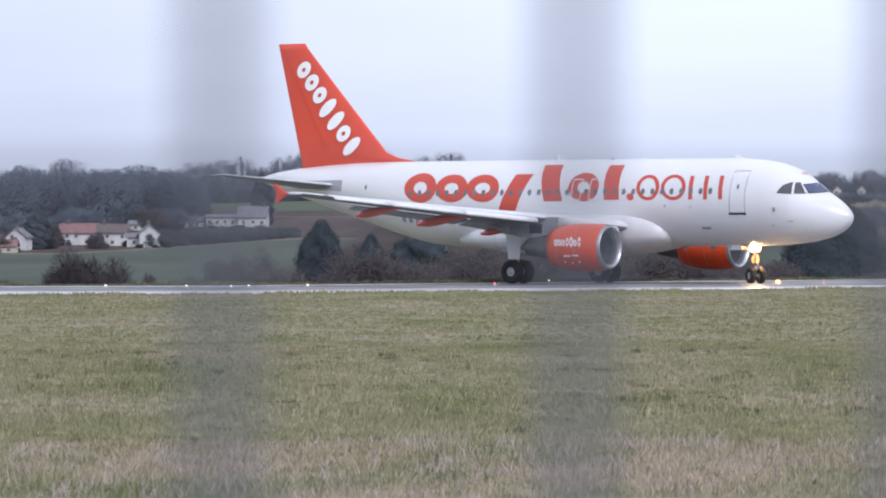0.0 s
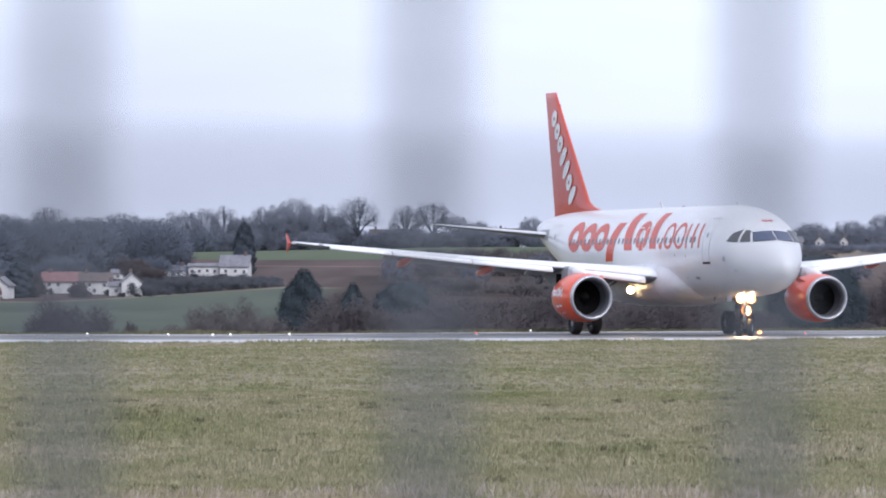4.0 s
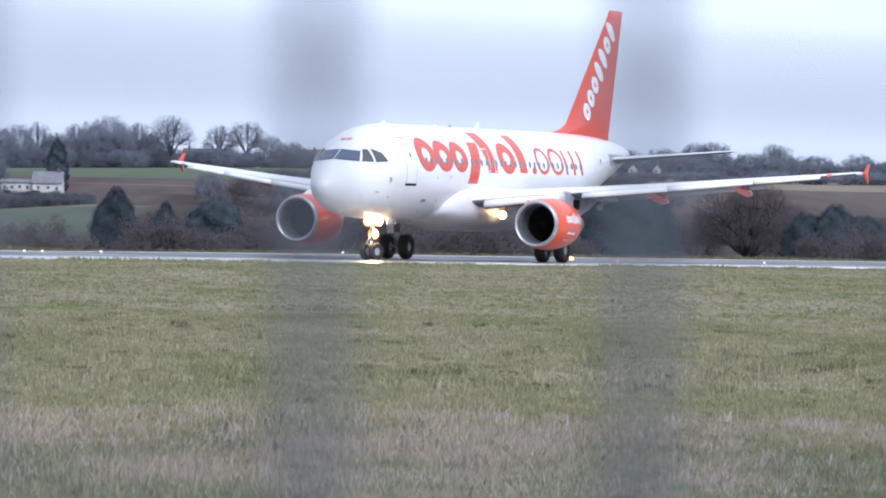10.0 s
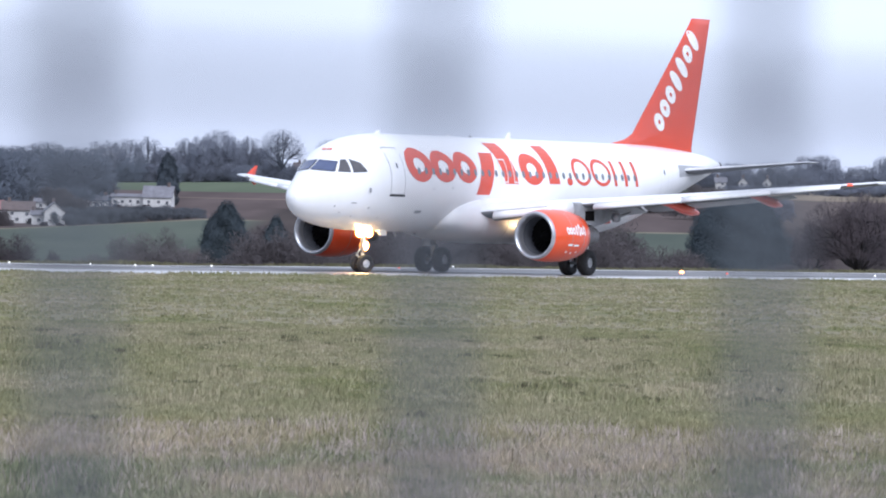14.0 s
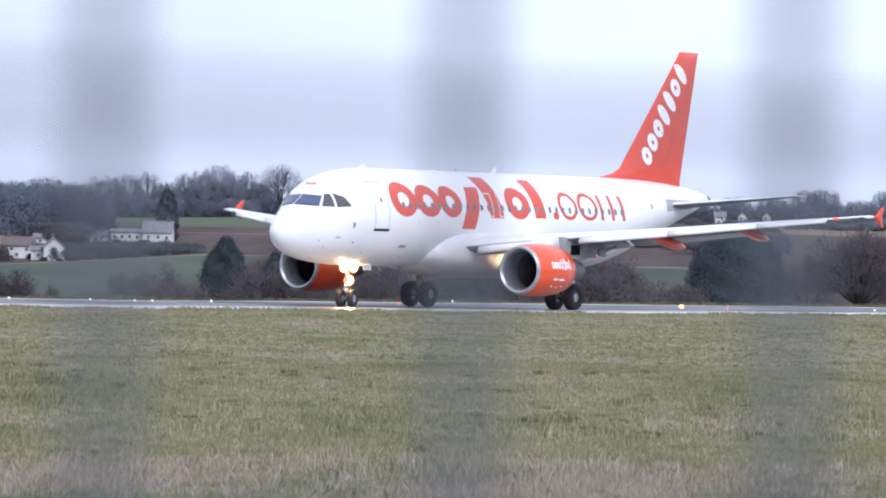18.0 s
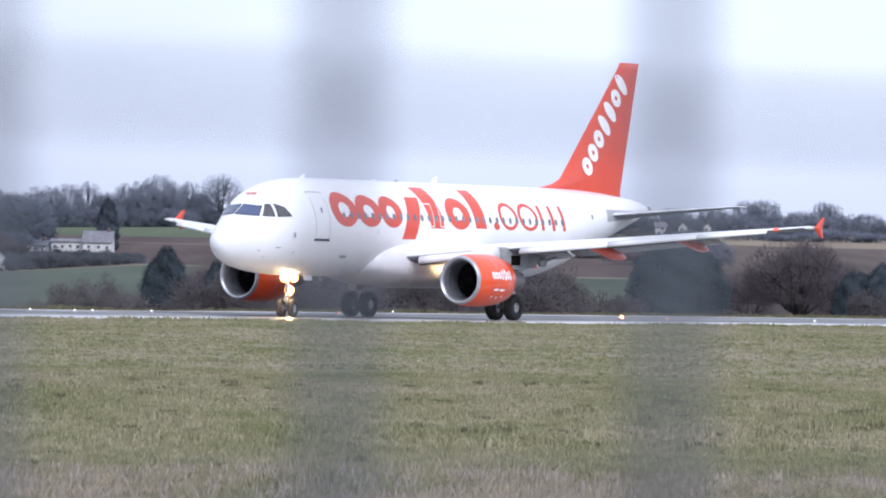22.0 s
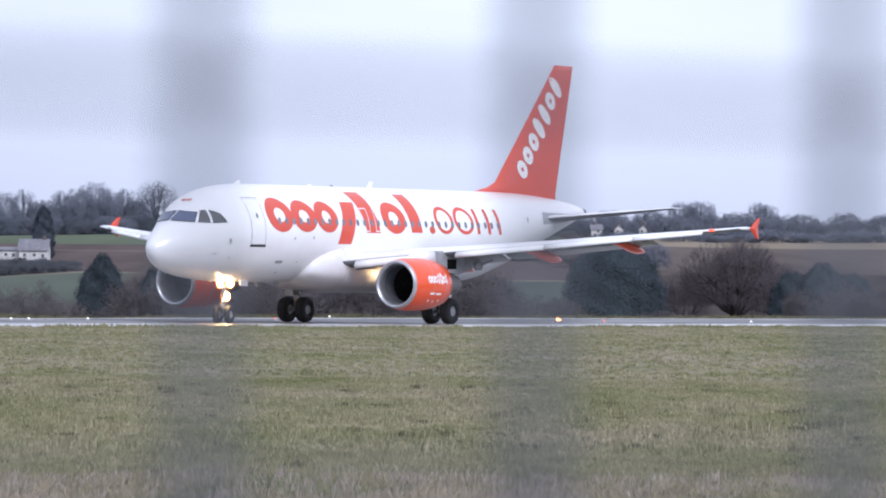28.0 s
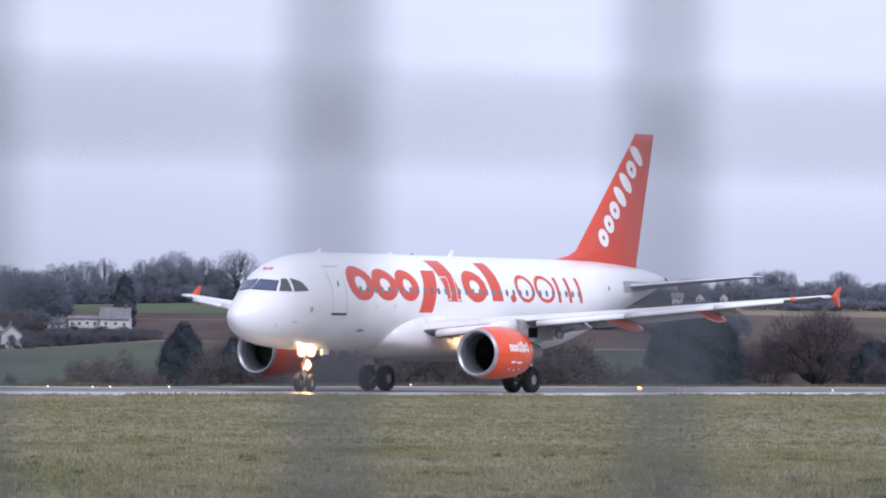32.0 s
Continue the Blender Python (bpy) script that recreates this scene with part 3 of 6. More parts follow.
def build_edge_lamps():
    kinds = {"white": (edge_lamp_meshes(M_EDGELAMP), "low runway edge lamp with a glowing white dome"), "amber": (edge_lamp_meshes(M_AMBER), "low runway edge lamp with a glowing amber dome"), "red": (edge_lamp_meshes(M_NAVRED), "low runway lamp with a red dome")}
    for x, y, kind in ((-17.3, 239, "white"), (-14.6, 239, "white"), (-15.3, 238, "white"), (-12.2, 242, "white"), (-1.8, 268, "white"), (-20.9, 240, "white"), (8.85, 255, "amber"), (10.9, 254, "red"), (17.9, 257, "white"), (-4.15, 251, "red")):
        (base, dome), label = kinds[kind]
        lamp = thing("runway_lamp", label, "runway lamp", pose(x, y, 0.02), "runway lamps")
        part("base", base, lamp)
        part("dome", dome, lamp)


def build_fence():
    """A welded mesh fence of 50 mm squares close before the lens, turned 34 degrees to the view."""
    ang, pitch, d0 = radians(34), 0.05, 0.67
    fence = thing("mesh_fence", "green-grey coated welded wire mesh fence standing close before the camera", "fence", pose(0, d0, 0, 0, 0, 34))
    up = mesh_of("upright_wire", *tube_vf([(0, 0, -0.02), (0, 0, 1.2), (0, 0, 2.4)], [0.0024] * 3, 8), M_WIRE, True)
    for k in range(-34, 40):
        part("upright_wire", up, fence, at=pose(k * pitch, 0, 0))
    flat = mesh_of("cross_wire", *tube_vf([(-1.74, 0, 0), (0, 0, 0), (1.99, 0, 0)], [0.00135] * 3, 8), M_WIRE, True)
    for k in range(-39, 8):
        part("cross_wire", flat, fence, at=pose(0, 0.0042, FENCE_Z + k * pitch))


FENCE_Z = 2.0015
build_ground()
build_runway()
build_edge_lamps()
build_fence()

# ---------------------------------------------------------------- airliner
AFT = 16.11  # main gear behind the nose
# station, top, bottom, half width of the fuselage
BODY = [(0.0, 3.08, 3.08, 0.0), (0.04, 3.27, 2.88, 0.18), (0.15, 3.42, 2.72, 0.31), (0.4, 3.67, 2.50, 0.53), (0.8, 3.96, 2.29, 0.79), (1.3, 4.27, 2.12, 1.06), (1.7, 4.52, 2.03, 1.26), (2.2, 4.89, 1.94, 1.50),
        (2.7, 5.24, 1.88, 1.71), (3.3, 5.50, 1.83, 1.84), (4.0, 5.69, 1.79, 1.91), (5.0, 5.83, 1.765, 1.96), (6.2, 5.89, 1.755, 1.975), (14.0, 5.90, 1.755, 1.975), (21.5, 5.90, 1.755, 1.975), (23.2, 5.90, 1.86, 1.965),
        (25.0, 5.90, 2.25, 1.90), (27.0, 5.88, 2.86, 1.70), (29.0, 5.80, 3.46, 1.38), (31.0, 5.66, 4.06, 0.95), (32.5, 5.50, 4.50, 0.56), (33.4, 5.34, 4.78, 0.30), (33.84, 5.22, 4.92, 0.15)]


def girth(s):
    top, bot, hw = curve_at(BODY, s)
    return (top + bot) / 2, max((top - bot) / 2, 1e-4), max(hw, 1e-4)


def on_body(s, z, side, lift=0.012):
    """A point on the fuselage side at a station and height."""
    zc, hh, hw = girth(s)
    k = np.clip((z - zc) / hh, -0.999, 0.999)
    y = hw * math.sqrt(1 - k * k)
    n = Vector((0, y / hw ** 2, (z - zc) / hh ** 2)).normalized()
    return Vector((AFT - s, side * (y + lift * n.y), z + lift * n.z))


def on_nose(y, z, lift=0.03):
    """A point on the nose at a sideways place and height."""
    lo, hi = 0.05, 6.0
    for _ in range(40):
        s = (lo + hi) / 2
        zc, hh, hw = girth(s)
        if (y / hw) ** 2 + ((z - zc) / hh) ** 2 > 1:
            lo = s
        else:
            hi = s
    return Vector((AFT - lo + lift, y * 1.004, z + lift * 0.6))


def NOSE_S(y, z):
    """The station at which the nose skin passes a sideways place and height."""
    return AFT - on_nose(y, z, 0.0).x


def quad_patch(corners, mapper, nu=5, nv=5):
    """A grid over four corners, laid on a surface."""
    (a, b, c, d) = [np.array(q, float) for q in corners]
    verts = [mapper(*((a * (1 - u) + b * u) * (1 - v) + (d * (1 - u) + c * u) * v)) for v in np.linspace(0, 1, nv + 1) for u in np.linspace(0, 1, nu + 1)]
    faces = [(j * (nu + 1) + i, j * (nu + 1) + i + 1, (j + 1) * (nu + 1) + i + 1, (j + 1) * (nu + 1) + i) for j in range(nv) for i in range(nu)]
    return verts, faces


def ring_patch(cs, cz, rs, rz, ts, tz, mapper, lean=0.0, n=36):
    """A plain elliptic ring laid on a surface; a disc where it is as thick as its radius."""
    verts, faces = [], []
    for k, w in enumerate((0.0, 0.5, 1.0)):
        a, b = rs - ts * w, rz - tz * w
        for j in range(n):
            q = 2 * math.pi * j / n
            dz = b * math.sin(q)
            verts.append(mapper(cs + a * math.cos(q) + lean * dz, cz + dz))
    for k in range(2):
        for j in range(n):
            faces.append((k * n + j, k * n + (j + 1) % n, (k + 1) * n + (j + 1) % n, (k + 1) * n + j))
    return verts, faces


def slant_ring(c, along, across, hole, mapper, n=24):
    """A plain ring or disc set across a rising line on the fin."""
    u, v = np.array((0.63, 0.78)), np.array((0.78, -0.63))
    verts, faces = [], []
    for w in (1.0, (1 + hole) / 2, max(hole, 0.01)):
        for j in range(n):
            q = 2 * math.pi * j / n
            p = c + u * along * w * math.cos(q) + v * across * w * math.sin(q)
            verts.append(mapper(float(p[0]), float(p[1])))
    for k in range(2):
        for j in range(n):
            faces.append((k * n + j, k * n + (j + 1) % n, (k + 1) * n + (j + 1) % n, (k + 1) * n + j))
    return verts, faces


def frame_patch(s0, s1, z0, z1, w, mapper):
    """A thin rectangular outline laid on a surface."""
    return joined(*[quad_patch(c, mapper, 6, 6) for c in (((s0, z0), (s1, z0), (s1, z0 + w), (s0, z0 + w)), ((s0, z1 - w), (s1, z1 - w), (s1, z1), (s0, z1)), ((s0, z0), (s0 + w, z0), (s0 + w, z1), (s0, z1)), ((s1 - w, z0), (s1, z0), (s1, z1), (s1 - w, z1)))])


def foil(n=16):
    """An aerofoil outline, chord 1, thickness 1: upper side back to front, lower side front to back."""
    xs = [(1 - math.cos(math.pi * i / n)) / 2 for i in range(n + 1)]
    th = lambda x: 5 * (0.2969 * math.sqrt(x) - 0.126 * x - 0.3516 * x * x + 0.2843 * x ** 3 - 0.1036 * x ** 4)
    up = [(x, th(x) * 1.05 + 0.12 * x * (1 - x)) for x in reversed(xs)]
    lo = [(x, -th(x) * 0.85 + 0.12 * x * (1 - x)) for x in xs[1:-1]]
    return up + lo


WING = [(1.2, 10.55, 17.0, 2.54, 0.145), (2.0, 10.95, 17.15, 2.65, 0.14), (4.0, 12.08, 17.35, 2.89, 0.125), (6.4, 13.4, 17.6, 3.13, 0.118), (9.5, 15.1, 18.5, 3.43, 0.112), (13.0, 17.05, 19.53, 3.80, 0.108), (16.0, 18.7, 20.42, 4.10, 0.105), (16.85, 19.2, 20.68, 4.2, 0.10)]


def wing_row(y):
    w = np.array(WING)
    return [np.interp(y, w[:, 0], w[:, k]) for k in range(1, 5)]


def shade_undersides(me, limit=-0.25):
    """Gives the downward faces the mesh's second material, a dark grey that stands for shade."""
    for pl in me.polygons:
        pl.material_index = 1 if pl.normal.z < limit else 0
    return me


def wing_skin(side, c0, c1, y0, y1, drop=0.0, tilt=0.0, shift=0.0, n=10, scale=1.0):
    """A stretch of wing between two chord fractions, as a closed skin."""
    rings = []
    for y in np.linspace(y0, y1, n):
        le, te, z, tc = wing_row(y)
        ch = te - le
        ring = []
        for x, h in foil():
            xx = c0 + (c1 - c0) * x
            k = 1.0 if (c0, c1) == (0, 1) else 1.1 * (c1 - c0) / max(tc * 6, 0.3)
            dz = h * tc * ch * (k if k < 1 else 1.0) * scale
            if (c0, c1) != (0, 1):
                dz += -0.006 * ch + (0.12 * tc * ch * 1.0 if c0 > 0.5 else 0)
            dx = (x - (0 if c0 > 0.5 else 1)) * (c1 - c0) * ch
            dz += -dx * math.sin(tilt) if c0 > 0.5 else -dx * math.sin(tilt)
            ring.append((AFT - (le + xx * ch + shift), side * y, z + dz - drop))
        rings.append(ring if side > 0 else ring[::-1])
    return loft(rings)


def slat_vf(side, y0, y1):
    """A slat: a shell round the leading edge, a little ahead of and below it."""
    rings = []
    for y in np.linspace(y0, y1, 5):
        le, te, z, tc = wing_row(y)
        ch = te - le
        up = [(x, h) for x, h in foil()[:17] if x < 0.2]
        lo = [(x, h) for x, h in foil()[17:] if x < 0.06]
        dip = lambda x: (0.2 - x) * ch * 0.2
        ring = [(AFT - (le - 0.14 + x * ch), side * y, z - 0.02 - dip(x) + h * tc * ch * 1.12) for x, h in up]
        ring += [(AFT - (le - 0.14 + x * ch), side * y, z - 0.04 - dip(x) + h * tc * ch * 1.12) for x, h in lo]
        rings.append(ring if side > 0 else ring[::-1])
    return loft(rings)


ENG_S, ENG_Y, ENG_Z = 9.62, 5.72, 1.71


def engine(plane, side):
    """A turbofan in an orange nacelle, with its lip, fan, spinner, nozzle and plug."""
    base = Matrix.Translation((AFT - ENG_S, side * ENG_Y, ENG_Z)) @ Matrix.Rotation(radians(180), 4, "Z")
    mir = lambda vf: ([base @ Vector((v[0], v[1] * 0.905, v[2] * 0.905)) for v in vf[0]], vf[1])
    cowl = [(0.16, 1.125), (0.3, 1.165), (0.55, 1.205), (0.95, 1.235), (1.4, 1.24), (1.9, 1.22), (2.3, 1.175), (2.7, 1.095), (3.02, 1.01), (3.02, 0.97), (2.7, 0.985)]
    nac = part("engine_nacelle", mesh_of("engine_nacelle", *mir(revolve_vf(cowl, 48)), M_ORANGE, True), plane, "orange painted engine nacelle")
    lip = [(0.42, 0.885), (0.25, 0.90), (0.1, 0.945), (0.02, 1.0), (0.0, 1.04), (0.03, 1.085), (0.09, 1.108), (0.16, 1.125)]
    part("inlet_lip", mesh_of("inlet_lip", *mir(revolve_vf(lip, 48)), M_LIP, True), nac, "polished metal inlet lip")
    duct = [(0.42, 0.885), (0.7, 0.875), (1.0, 0.88), (1.06, 0.86), (1.10, 0.885), (1.3, 0.89)]
    # black disc put in for the shade deep behind the fan
    part("fan_shade_disc", mesh_of("fan_shade_disc", *mir(revolve_vf([(1.28, 0.89), (1.3, 0.5), (1.3, 0.1)], 32)), M_DARK, True), nac, "black disc that stands for the shade behind the fan blades")
    part("inlet_duct", mesh_of("inlet_duct", *mir(revolve_vf(duct, 48)), M_DUCT, True), nac, "grey inlet duct lining")
    blades = []
    for k in range(24):
        a = 2 * math.pi * k / 24
        ring = []
        for r, tw, w in ((0.27, 0.9, 0.06), (0.5, 0.7, 0.09), (0.875, 0.45, 0.12)):
            for sgn in (-1, 1):
                da = sgn * w * math.cos(tw) / r
                ring.append((1.12 + sgn * w * math.sin(tw), r * math.cos(a + da), r * math.sin(a + da)))
        blades.append((ring, [(0, 1, 3, 2), (2, 3, 5, 4)]))
    for bl in blades:
        part("fan_blade", mesh_of("fan_blade", *mir(bl), M_DARK, False), nac)
    part("spinner", mesh_of("spinner", *mir(revolve_vf([(0.62, 0.01), (0.68, 0.07), (0.85, 0.17), (1.1, 0.27), (1.2, 0.28)], 24)), M_DARK, True), nac)
    core = [(2.6, 0.74), (3.05, 0.70), (3.7, 0.58), (4.2, 0.48), (4.55, 0.44), (4.55, 0.40), (4.1, 0.42)]
    part("core_nozzle", mesh_of("core_nozzle", *mir(revolve_vf(core, 32)), M_NOZZLE, True), nac, "heat-stained metal core nozzle")
    part("exhaust_plug", mesh_of("exhaust_plug", *mir(revolve_vf([(3.9, 0.28), (4.5, 0.25), (4.9, 0.12), (5.1, 0.01)], 24)), M_NOZZLE, True), nac)
    # cowl seams
    for x in (1.35, 2.35):
        r = float(np.interp(x, [c[0] for c in cowl[:9]], [c[1] for c in cowl[:9]])) + 0.004
        part("cowl_seam", mesh_of("cowl_seam", *mir(revolve_vf([(x, r), (x + 0.025, r)], 48)), M_SEAM, True), nac)

    def skin(s, z):
        r = float(np.interp(s, [c[0] for c in cowl[:9]], [c[1] for c in cowl[:9]])) * 0.905 + 0.01
        k = max(-0.98, min(0.98, z / r))
        return Vector((AFT - ENG_S - s, side * (ENG_Y + r * math.sqrt(1 - k * k)), ENG_Z + r * k))
    # a row of plain white shapes in place of the maker's mark
    fwd = 1 if side > 0 else -1
    s0 = 0.92 if side > 0 else 2.5
    rows = []
    for k, (w, h) in enumerate(((0.2, 0.27), (0.19, 0.26), (0.18, 0.26), (0.13, 0.36), (0.17, 0.42), (0.19, 0.27), (0.13, 0.38))):
        rows.append(ring_patch(s0 + fwd * (k * 0.225 + 0.1), 0.2 + (h - 0.2) * 0.25, w * 0.6, h * 0.6, w * 0.36, h * 0.36, skin, -0.15 * fwd, 16))
    part("cowl_marking", mesh_of("cowl_marking", *joined(*rows), M_MARK, False), nac, "row of plain white shapes")
    for a, w, z in ((1.1, 0.34, -0.42), (1.55, 0.4, -0.44), (1.1, 0.1, -0.72), (1.5, 0.1, -0.76), (1.9, 0.1, -0.72)):
        part("cowl_stencil", mesh_of("cowl_stencil", *quad_patch(((a, z), (a + w, z), (a + w, z + 0.08), (a, z + 0.08)), skin, 2, 1), M_MARK), nac, "small white stencil bar")
    # pylon
    rows = ((0.75, 1.14, 1.06, 0.05), (1.3, 1.27, 1.02, 0.15), (2.0, 1.36, 0.95, 0.2), (2.8, 1.42, 0.8, 0.21), (3.5, 1.44, 0.55, 0.21), (4.6, 1.30, 0.42, 0.19), (5.6, 1.18, 0.62, 0.14), (6.6, 1.12, 0.95, 0.04))
    rings = [[(AFT - ENG_S - x, side * ENG_Y + dy, ENG_Z + z) for dy, z in ((-w, zb), (-w, (zt + zb) / 2), (-w * 0.8, zt - 0.06), (-w * 0.45, zt), (w * 0.45, zt), (w * 0.8, zt - 0.06), (w, (zt + zb) / 2), (w, zb))] for x, zt, zb, w in rows]
    pyl = part("engine_pylon", mesh_of("engine_pylon", *loft(rings[3:]), M_PYLON, False), plane, "grey engine pylon")
    part("pylon_fairing", mesh_of("pylon_fairing", *loft(rings[:4]), M_SLAT, True), pyl, "white rounded pylon fairing")
    # flap drive and its arm behind the pylon
    for dy, s_, z_ in ((0.75, 5.3, 0.82), (-0.6, 5.0, 0.9)):
        part("flap_drive", mesh_of("flap_drive", *joined(tube_vf([(AFT - ENG_S - s_, side * (ENG_Y + dy) - 0.12, ENG_Z + z_), (AFT - ENG_S - s_, side * (ENG_Y + dy) + 0.12, ENG_Z + z_)], [0.2, 0.2], 14), tube_vf([(AFT - ENG_S - s_, side * (ENG_Y + dy), ENG_Z + z_), (AFT - ENG_S - s_ - 1.1, side * (ENG_Y + dy), ENG_Z + z_ + 0.22)], [0.07, 0.05], 8)), M_PYLON, True), plane, "grey flap drive under the wing")
    # dark box standing just proud of the pylon as an access panel
    part("pylon_panel", mesh_of("pylon_panel", *box_vf(AFT - ENG_S - 4.4, AFT - ENG_S - 3.7, side * ENG_Y - 0.222, side * ENG_Y + 0.222, ENG_Z + 0.66, ENG_Z + 1.08), M_DARK), plane, "dark square access panel on the pylon")
    # strake
    st = [(AFT - ENG_S - 0.7, side * (ENG_Y - 0.79), ENG_Z + 0.74), (AFT - ENG_S - 1.8, side * (ENG_Y - 0.81), ENG_Z + 0.76), (AFT - ENG_S - 1.75, side * (ENG_Y - 1.03), ENG_Z + 1.02), (AFT - ENG_S - 1.35, side * (ENG_Y - 1.0), ENG_Z + 0.98)]
    part("nacelle_strake", mesh_of("nacelle_strake", st + [Vector(q) + Vector((0, 0, 0.02)) for q in st], [(0, 1, 2, 3), (7, 6, 5, 4), (0, 4, 5, 1), (1, 5, 6, 2), (2, 6, 7, 3), (3, 7, 4, 0)], M_ORANGE), nac)


def wheel_meshes(r, w, rr):
    tyre = revolve_vf([(-w * 0.36, rr), (-w * 0.5, rr * 1.12), (-w * 0.5, r * 0.86), (-w * 0.4, r * 0.965), (-w * 0.2, r), (0, r * 1.0), (w * 0.2, r), (w * 0.4, r * 0.965), (w * 0.5, r * 0.86), (w * 0.5, rr * 1.12), (w * 0.36, rr)], 36, "y")
    hub = revolve_vf([(-w * 0.30, 0.01), (-w * 0.34, rr * 0.3), (-w * 0.26, rr * 0.45), (-w * 0.22, rr * 0.8), (-w * 0.38, rr), (w * 0.38, rr), (w * 0.22, rr * 0.8), (w * 0.26, rr * 0.45), (w * 0.34, rr * 0.3), (w * 0.30, 0.01)], 24, "y")
    return tyre, hub


def build_airliner():
    plane = thing("airliner", "white and orange twin-engined airliner taxiing on the wet runway", "airliner")
    # fuselage
    stations = np.concatenate([[0.0, 0.015, 0.04, 0.08, 0.15, 0.25], np.arange(0.4, 6.2, 0.1), np.arange(6.2, 21.6, 0.9), np.arange(21.7, 33.8, 0.4), [33.84]])
    rings = []
    for s in stations:
        zc, hh, hw = girth(s)
        rings.append([(AFT - s, hw * math.sin(2 * math.pi * j / 56), zc + hh * math.cos(2 * math.pi * j / 56)) for j in range(56)])
    fus = part("fuselage", mesh_of("fuselage", *loft(rings), M_WHITE, True), plane, "white painted fuselage")
    # belly fairing
    fairing_rows = ((9.25, 2.55, 2.0, 1.45), (9.5, 2.95, 1.84, 1.74), (9.9, 3.24, 1.68, 1.93), (10.5, 3.46, 1.54, 2.05), (11.3, 3.6, 1.42, 2.15), (13.0, 3.64, 1.32, 2.23), (16.5, 3.52, 1.32, 2.23), (18.6, 3.1, 1.45, 2.1), (20.0, 2.7, 1.65, 1.8), (21.2, 2.35, 1.8, 1.2))

    def fairing_ring(st, grow=0.0):
        top, bot, hw = [float(np.interp(st, [r[0] for r in fairing_rows], [r[k] for r in fairing_rows])) for k in (1, 2, 3)]
        zc, hh = (top + bot) / 2, (top - bot) / 2 + grow
        wave = [(math.cos(2 * math.pi * j / 32), math.sin(2 * math.pi * j / 32)) for j in range(32)]
        return [(AFT - st, (hw + grow) * math.copysign(abs(q) ** 0.7, q), zc + hh * math.copysign(abs(c) ** 0.75, c)) for c, q in wave]
    fairing = part("belly_fairing", mesh_of("belly_fairing", *loft([fairing_ring(r[0]) for r in fairing_rows]), M_BELLY, True), plane, "pale grey wing root fairing")
    for st in (11.3, 13.0, 16.5, 18.6):
        part("fairing_joint", mesh_of("fairing_joint", *loft([fairing_ring(st - 0.012, 0.004), fairing_ring(st + 0.012, 0.004)], cap=False), M_SEAM, True), fairing)
    part("tail_exhaust", mesh_of("tail_exhaust", *tube_vf([(AFT - 33.6, 0, 5.08), (AFT - 34.0, 0, 5.09)], [0.17, 0.15], 16), M_NOZZLE, True), plane)
    # fin and rudder
    fin_rows = ((5.3, 23.2, 31.62, 0.30), (5.80, 23.9, 31.52, 0.34), (5.93, 24.7, 31.53, 0.38), (6.1, 25.7, 31.57, 0.41), (6.35, 26.35, 31.63, 0.415), (8.0, 27.88, 32.02, 0.33), (10.0, 29.72, 32.5, 0.24), (11.5, 31.08, 32.86, 0.17), (11.8, 31.3, 32.94, 0.12))

    def fin_side(z):
        t = np.array(fin_rows)
        return [float(np.interp(z, t[:, 0], t[:, k])) for k in (1, 2, 3)]
    rings = []
    for z, le, te, th in fin_rows:
        rings.append([(AFT - (le + x * (te - le)), (h - 0.12 * x * (1 - x)) * th, z) for x, h in foil()])
    part("fin", mesh_of("fin", *loft(rings), M_FIN, True), plane, "tall orange tail fin")

    def on_fin(side):
        def f(s, z):
            le, te, th = fin_side(z)
            x = min(max((s - le) / (te - le), 0.02), 0.98)
            y = 5 * (0.2969 * math.sqrt(x) - 0.126 * x - 0.3516 * x * x + 0.2843 * x ** 3 - 0.1036 * x ** 4) * th
            return Vector((AFT - s, side * (y * 1.05 + 0.012), z))
        return f
    for side in (1, -1):
        f = on_fin(side)
        seam = joined(*[quad_patch(((28.9 + k * 0.55 * 0.96 + 0.68, 5.9 + k * 0.97), (28.93 + k * 0.528 + 0.68, 5.9 + k * 0.97), (28.93 + (k + 1) * 0.528 + 0.68, 5.9 + (k + 1) * 0.97), (28.9 + (k + 1) * 0.528 + 0.68, 5.9 + (k + 1) * 0.97)), f, 1, 2) for k in range(6)])
        part("rudder_seam", mesh_of("rudder_seam", *seam, M_LIVERY), plane)
        # plain white shapes in place of the name on the fin
        marks = []
        lift = 0.28 if side > 0 else 0.0
        p0, p1 = np.array((28.25, 6.55 + lift)), np.array((31.5, 10.75 + lift))
        order = (0, 1, 2, 3, 4, 5, 6) if side > 0 else (6, 5, 4, 3, 2, 1, 0)
        for i in range(7):
            c = p0 + (p1 - p0) * (i + 0.2) / 6.6
            big = order[i] in (3, 4, 6)
            marks.append(slant_ring(c, 0.27 if big else 0.35, 0.64 if big else 0.48, 0.0 if big else 0.26, f))
        part("fin_marking", mesh_of("fin_marking", *joined(*marks), M_MARK), plane, "diagonal row of plain white shapes")
    # tailplane
    for side in (1, -1):
        rings = []
        for y, le, te, z, tc in ((0.5, 27.95, 31.45, 4.66, 0.1), (1.0, 28.35, 31.55, 4.71, 0.1), (3.5, 29.9, 32.05, 4.97, 0.095), (6.0, 31.45, 32.55, 5.23, 0.09), (6.2, 31.75, 32.62, 5.25, 0.06)):
            ring = [(AFT - (le + x * (te - le)), side * y, z + (h - 0.15 * x * (1 - x)) * tc * (te - le)) for x, h in foil()]
            rings.append(ring if side > 0 else ring[::-1])
